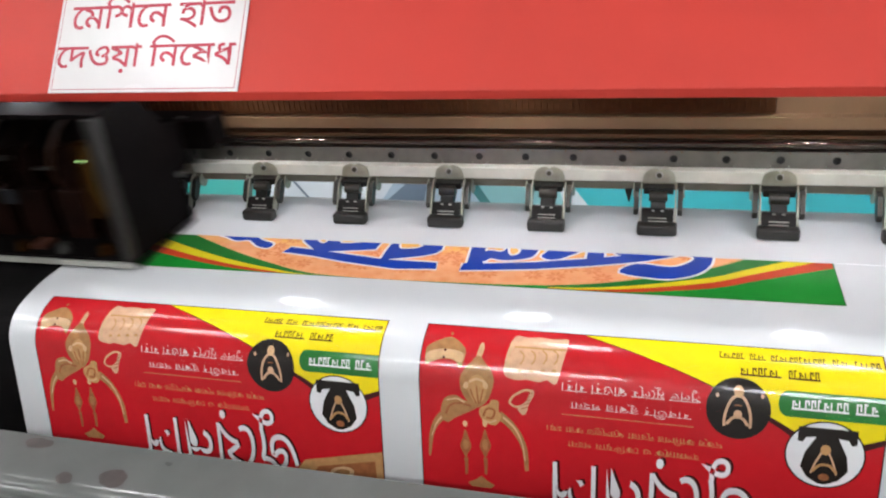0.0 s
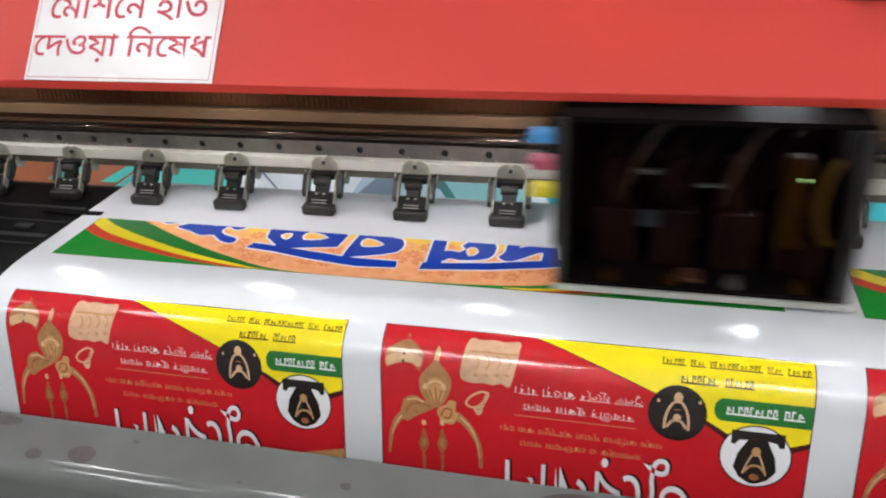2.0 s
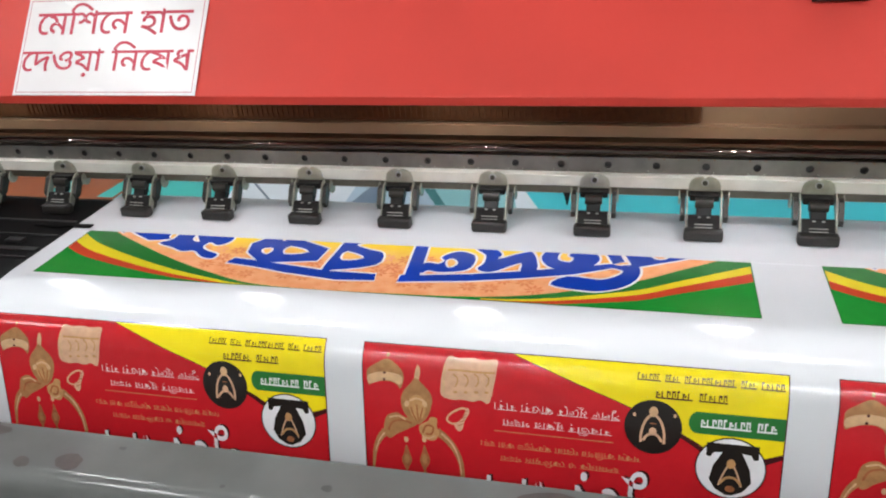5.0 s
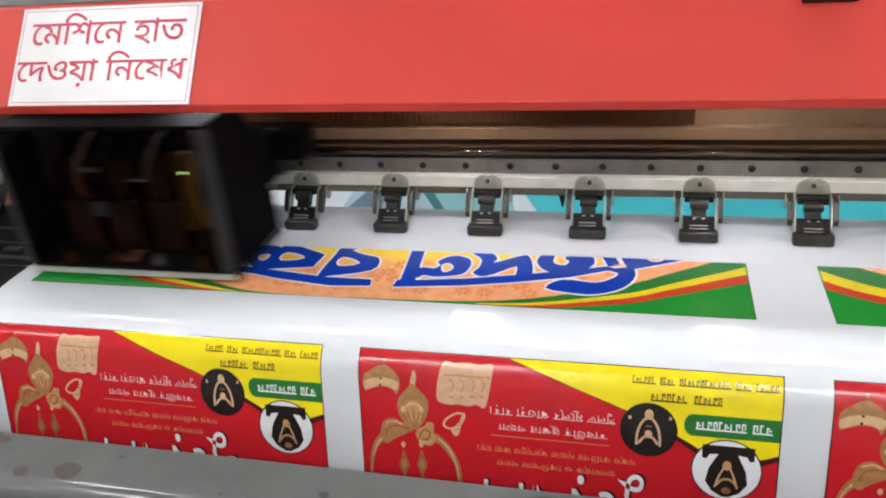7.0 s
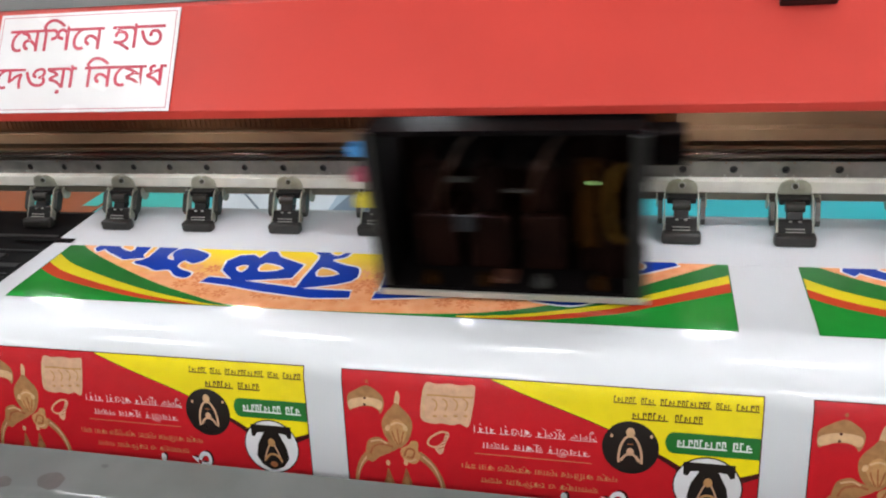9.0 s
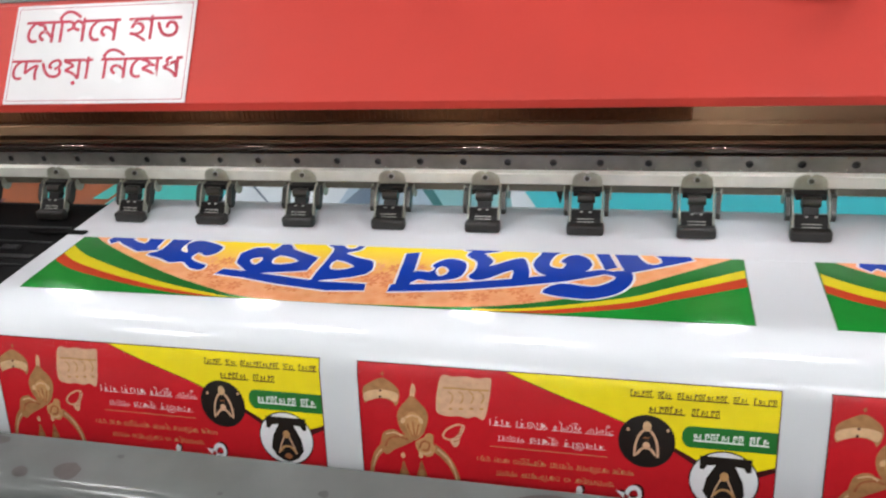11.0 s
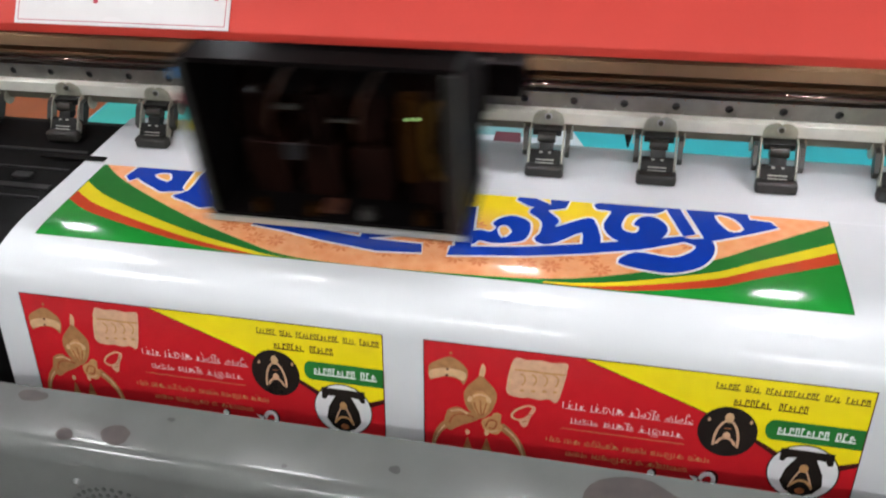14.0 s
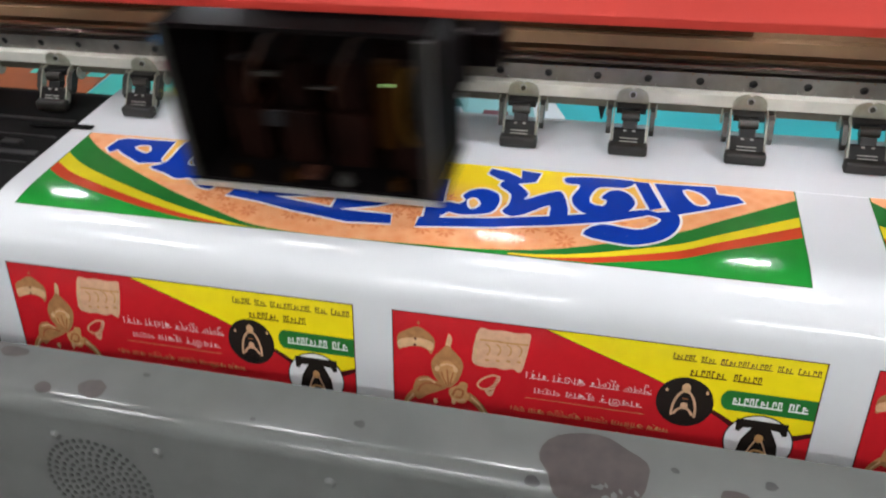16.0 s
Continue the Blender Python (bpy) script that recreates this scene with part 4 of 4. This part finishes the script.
    fill(smooth_line([(113, 63.1), (115.7, 67.2), (110.7, 78.2), (108, 87.8), (103.9, 90.2), (99.8, 83.2), (108, 75.2)], 4, True), "tan", o)
    stroke([(103, 84.3), (109.8, 81.2)], 0.9, "copper", o)
    stroke([(105, 79.7), (110.9, 77.2)], 0.9, "copper", o)
    stroke([(107, 75.3), (112, 73.6)], 0.9, "copper", o)
    stroke([(109.1, 71.2), (113.2, 70)], 0.9, "copper", o)
    stroke([(111.1, 67.1), (114.3, 66.4)], 0.9, "copper", o)
    # small crown at the foot
    fill([(48, 172), (56, 168), (62, 163), (68, 168), (76, 172), (72, 176), (52, 176)], "gold", o)


POSTER_U = (0.1445, 0.6065, 1.0685)
for u0 in POSTER_U:
    poster(u0)

BW, BASE = 868.0, -0.074


def shop_banner(u0, lettered=True):
    o = (u0, BASE)
    LIFT[0] = 0.00022
    top = -215
    fill([(0, 0), (BW, 0), (BW, top), (0, top)], "deep", o)
    fill([(1.5, -1.5), (BW - 1.5, -1.5), (BW - 1.5, top), (1.5, top)], "green", o)
    low = smooth_line([(1.5, -152), (48, -116), (155, -59), (242, -23), (317, -3), (456, -1.5), (607, -12), (730, -55), (790, -92), (BW - 1.5, -142)], 5)
    # stripes sweep along the lower edge of the ground: green, yellow, red
    def band(pts, lo, hi, name):
        rim = [((x, min(y + lo * q, -1.5)), (x, min(y + hi * q, -1.5))) for x, y in pts for q in [(abs(x - BW / 2) / (BW / 2) - 0.25) / 0.75]]
        draw([[(o[0] + a / 1000, o[1] + b / 1000) for a, b in (p0, p1, q1, q0)] for (p0, p1), (q0, q1) in zip(rim, rim[1:])], name)
    left = [p for p in low if p[0] <= 322]
    right = [p for p in low if p[0] >= 560]
    band(left, 60, 84, "scarlet")
    band(left, 42, 66, "lemon")
    band(left, 0, 43, "deep")
    band(right, 44, 68, "scarlet")
    band(right, 30, 49, "lemon")
    band(right, 0, 32, "deep")
    fill(low + [(BW - 1.5, top), (1.5, top)], "orange", o)
    # printed flowers, row by row, in two tints
    petals = {"leafy": [], "peach": []}
    for row in range(5):
        for i in range(28):
            x = 96 + i * 25 + (row % 2) * 12.5
            y = -10 - row * 19 + ((i * 5 + row * 3) % 4)
            if y < np.interp(x, [p[0] for p in low], [p[1] for p in low]) - 9:
                for k in range(8):
                    a = radians(i * 40 + row * 17 + k * 45)
                    c, d = math.cos(a), math.sin(a)
                    leaf = [(x + u * c - v * d, y + (u * d + v * c) * 0.9) for u, v in ((1.5, 0), (6.5, -2.1), (9.5, -1.6), (12, 0), (9.5, 1.6), (6.5, 2.1))]
                    petals["leafy" if (i + row) % 3 else "peach"].append([(o[0] + q / 1000, o[1] + r / 1000) for q, r in leaf])
    for name, pieces in petals.items():
        draw(pieces, name)
    if not lettered:
        return
    def glyph(name, points, round_off=True):
        pts = smooth_line(points, 3, True) if round_off else points
        if name == "edge":
            stroke(pts, 5.5, "white", o, closed=True, smooth=False)
        else:
            fill(pts, name, o)

    g_l1 = [(44, -127), (48, -148), (59, -153), (126, -155), (126, -142), (128, -112), (135, -105), (106, -99), (73, -117), (61, -125), (54, -117)]
    g_l2 = [(125, -93), (139, -108), (141, -154), (169, -154), (165, -117), (169, -105), (179, -103), (168, -120), (174, -133), (192, -133), (221, -120), (221, -103), (210, -95), (196, -102), (192, -89), (203, -79), (222, -71), (220, -59), (203, -63), (186, -77), (169, -74), (150, -83)]
    g_bar1 = [(245, -51), (250, -64), (288, -60), (306, -57), (370, -47), (388, -45), (444, -44), (447, -29), (399, -25), (331, -35), (287, -45)]
    g_k = [(286, -57), (260, -81), (255, -105), (267, -120), (285, -123), (296, -115), (302, -133), (313, -133), (324, -119), (363, -101), (360, -68), (306, -58)]
    g_b = [(374, -48), (377, -118), (368, -132), (352, -147), (359, -154), (379, -136), (379, -145), (395, -154), (413, -140), (410, -124), (396, -115), (417, -104), (437, -96), (437, -66), (387, -47)]
    g_stem = [(474, -29), (475, -45), (479, -47), (473, -120), (489, -124), (497, -47)]
    g_bar2 = [(474, -29), (494, -47), (554, -56), (613, -70), (678, -88), (713, -99), (725, -95), (710, -86), (673, -69), (615, -53), (556, -40)]
    g_lo = [(493, -74), (501, -79), (512, -77), (518, -86), (513, -93), (520, -105), (534, -111), (551, -103), (555, -85), (550, -67), (535, -60), (517, -57), (504, -60), (497, -52)]
    g_du = [(561, -71), (566, -84), (565, -105), (550, -121), (559, -135), (576, -120), (584, -108), (582, -97), (609, -116), (622, -115), (631, -73), (613, -66), (610, -90), (586, -69), (572, -63)]
    g_dt = [(533, -143), (535, -155), (554, -150), (572, -139), (570, -156), (593, -153), (589, -134), (570, -127), (547, -133)]
    g_t = [(624, -137), (626, -151), (695, -154), (688, -138), (661, -135), (652, -117), (653, -102), (666, -98), (670, -109), (664, -114), (671, -128), (683, -132), (695, -123), (700, -108), (693, -92), (675, -84), (654, -79), (639, -89), (632, -109), (639, -135)]
    g_m1 = [(697, -153), (713, -152), (729, -105), (716, -98)]
    g_m2 = [(719, -152), (784, -155), (786, -141), (807, -139), (814, -129), (790, -116), (746, -95), (737, -98)]
    g_hook = [(710, -90), (740, -99), (747, -85), (743, -65), (730, -47), (707, -35), (685, -34), (650, -43), (667, -64), (702, -60), (719, -69), (728, -82), (719, -88)]
    solids = (g_l1, g_l2, g_bar1, g_k, g_b, g_stem, g_bar2, g_lo, g_du, g_dt, g_t, g_m1, g_m2, g_hook)
    for pts in solids:
        glyph("edge", pts, len(pts) > 12)
    for pts in solids:
        glyph("blue", pts, len(pts) > 12)
    for name in ("edge", "orange"):
        glyph(name, [(82, -134), (97, -138), (103, -124)])
    for name in ("edge", "orange"):
        glyph(name, [(278, -89), (288, -93), (287, -80)])
    for name in ("edge", "orange"):
        glyph(name, [(311, -83), (311, -100), (338, -90)])
    for name in ("edge", "orange"):
        glyph(name, [(391, -76), (390, -94), (414, -82)])
    for name in ("edge", "orange"):
        glyph(name, [(389, -135), (393, -143), (403, -137), (398, -129)])
    for name in ("edge", "orange"):
        glyph(name, [(522, -84), (527, -89), (533, -80), (527, -71)])
    for name in ("edge", "orange"):
        glyph(name, [(752, -142), (767, -138), (776, -122), (764, -118)])


BANNER_U = (0.1395, 1.0815)
shop_banner(BANNER_U[0])
shop_banner(BANNER_U[1])


def clip(poly, value, keep_above):
    out = []
    for (x0, y0), (x1, y1) in zip(poly, poly[1:] + poly[:1]):
        in0, in1 = (y0 >= value) == keep_above, (y1 >= value) == keep_above
        if in0:
            out.append((x0, y0))
        if in0 != in1:
            k = (value - y0) / (y1 - y0)
            out.append((x0 + (x1 - x0) * k, value))
    return out


STRIP = 0.0025


def cut_strips():
    held = {}
    for pieces, ink_no, lift in SHAPES:
        for p in pieces:
            area = sum(a[0] * b[1] - b[0] * a[1] for a, b in zip(p, p[1:] + p[:1]))
            if abs(area) < 1e-10:
                continue
            if area > 0:
                p = p[::-1]
            ys = [y for _, y in p]
            for k in range(math.floor(min(ys) / STRIP), math.floor(max(ys) / STRIP) + 1):
                if k * STRIP > 0.206 or k * STRIP < -0.30:
                    continue
                q = clip(clip(p, k * STRIP, True), (k + 1) * STRIP, False)
                if len(q) > 2:
                    held.setdefault(k, []).append((q, ink_no, lift))
    made = {}
    for k, shapes in sorted(held.items()):
        mid = (k + 0.5) * STRIP
        verts, faces, nos, uvs = [], [], [], []
        for q, ink_no, lift in shapes:
            faces.append(tuple(range(len(verts), len(verts) + len(q))))
            verts += [(x, mid - y, lift) for x, y in q]
            uvs += q
            nos.append(ink_no)
        me = mesh_from(verts, faces, "ink_strip")
        for name in INK_NAMES:
            me.materials.append(INKS[name])
        me.polygons.foreach_set("material_index", nos)
        layer = me.uv_layers.new(name="roll")
        layer.data.foreach_set("uv", [c for xy in uvs for c in xy])
        made[mid] = part("ink_strip", me, None, banner)
    return made


STRIPS = cut_strips()


# ---- behind the printer ----
TABLE_Z = 0.75
table = thing("work_table", "long pale work table behind the printer, covered with printed sheets", "table")
part("tabletop", box(-1.3, 2.5, 0.27, 1.15, TABLE_Z - 0.03, TABLE_Z, 0.003), LEDGE_PAINT, table)
for lx in (-1.25, 0.6, 2.45):
    for ly in (0.32, 1.10):
        part("leg", box(lx - 0.025, lx + 0.025, ly - 0.025, ly + 0.025, 0, TABLE_Z - 0.03, 0.002), CARTON, table)


def flat_print(name, label, x0, x1, y0, y1, field, shapes, lift):
    """A printed sheet lying on the table; shapes: ink and outline in (x, y)."""
    z = TABLE_Z + lift
    sheet = thing(name, label, "printed sheet", "printed sheets on the table")
    part("vinyl", box(x0, x1, y0, y1, z, z + 0.0012), field, sheet)
    for i, (m_, outline) in enumerate(shapes):
        part("printed_field", flat_xy(outline, z + 0.0015 + 0.0003 * i), m_, sheet)
    return sheet


flat_print("teal_print", "teal, white and grey printed vinyl sheet lying on the table", -0.235, 2.3, 0.29, 1.0, TEAL, [
    (TURQUOISE, [(-0.23, 0.295), (0.03, 0.295), (-0.03, 0.60), (-0.23, 0.60)]),
    (BG_WHITE, [(0.06, 0.295), (0.745, 0.295), (0.60, 0.62), (-0.03, 0.62)]),
    (BG_PALE, [(0.30, 0.295), (0.55, 0.295), (0.42, 0.62), (0.28, 0.62)]),
    (TEAL_PALE, [(0.53, 0.36), (0.66, 0.36), (0.60, 0.62), (0.43, 0.55)]),
    (BG_GREY, [(0.30, 0.38), (0.385, 0.38), (0.345, 0.56), (0.33, 0.56)]),
    (TEAL_DEEP, [(0.505, 0.38), (0.525, 0.38), (0.43, 0.56), (0.405, 0.56)]),
    (BG_GREY, [(0.152, 0.38), (0.158, 0.38), (0.028, 0.53), (0.020, 0.53)]),
    (BG_MAROON, [(0.565, 0.33), (0.615, 0.33), (0.61, 0.372), (0.565, 0.372)]),
    (HOLE_DARK, [(0.305, 0.31), (0.345, 0.31), (0.338, 0.366), (0.312, 0.366)]),
], 0.0005)
flat_print("orange_print", "orange printed vinyl sheet lying on the table", -1.2, -0.24, 0.29, 1.0, BG_ORANGE, [
    (TURQUOISE, [(-0.42, 0.40), (-0.36, 0.40), (-0.38, 0.60), (-0.44, 0.60)]),
    (TURQUOISE, [(-0.285, 0.40), (-0.245, 0.40), (-0.245, 0.60), (-0.27, 0.60)]),
    (BG_MAROON, [(-1.0, 0.33), (-0.5, 0.33), (-0.5, 0.39), (-1.0, 0.39)]),
], 0.0005)


def motions():
    rows = [(0, -.07), (.15, -.16), (.3, -.196), (.6, -.196), (.75, -.13), (.9, -.045), (1.0, .02), (1.2, .185), (1.5, .411), (1.8, .632), (2.1, .845), (2.4, 1.06),
            (3.7, 2.0), (4.0, 2.1), (4.3, 2.0), (5.5, 1.175), (6.3, .622), (6.9, .196), (7.0, .129), (7.2, -.01), (7.35, -.11), (7.5, -.185), (7.75, -.196),
            (7.9, -.175), (8.0, -.13), (8.1, -.05), (8.4, .195), (9.17, .745), (10.9, 2.0), (11.2, 2.1), (11.5, 2.0), (13.4, .76), (13.5, .692), (13.9, .408), (14.0, .338), (14.4, .038),
            (14.5, -.01), (14.65, -.12), (14.8, -.188), (15.1, -.196), (15.25, -.14), (15.4, -.055), (15.7, .125), (16, .342)]
    walk(carriage, [(t, pose(x, 0, 0)) for t, x in rows])
    feed = [(0, .159), (.15, .159), (.22, .163), (.3, .168), (.38, .173), (.45, .177), (3.85, .177), (3.93, .182), (4.02, .188), (4.12, .1935), (7.4, .1935), (7.5, .199), (7.6, .204),
            (7.7, .209), (11.0, .209), (11.1, .214), (11.2, .219), (11.3, .2235), (14.6, .2235), (14.72, .227), (14.84, .230), (14.95, .2345), (16, .2345)]
    for mid, strip in STRIPS.items():
        rows = []
        for t, s in feed:
            y, z, a = media_way(mid + s)
            rows.append((t, pose(0, y, z - (0.0025 if mid + s < -0.0013 else 0.0), math.degrees(a))))
        walk(strip, rows)


motions()
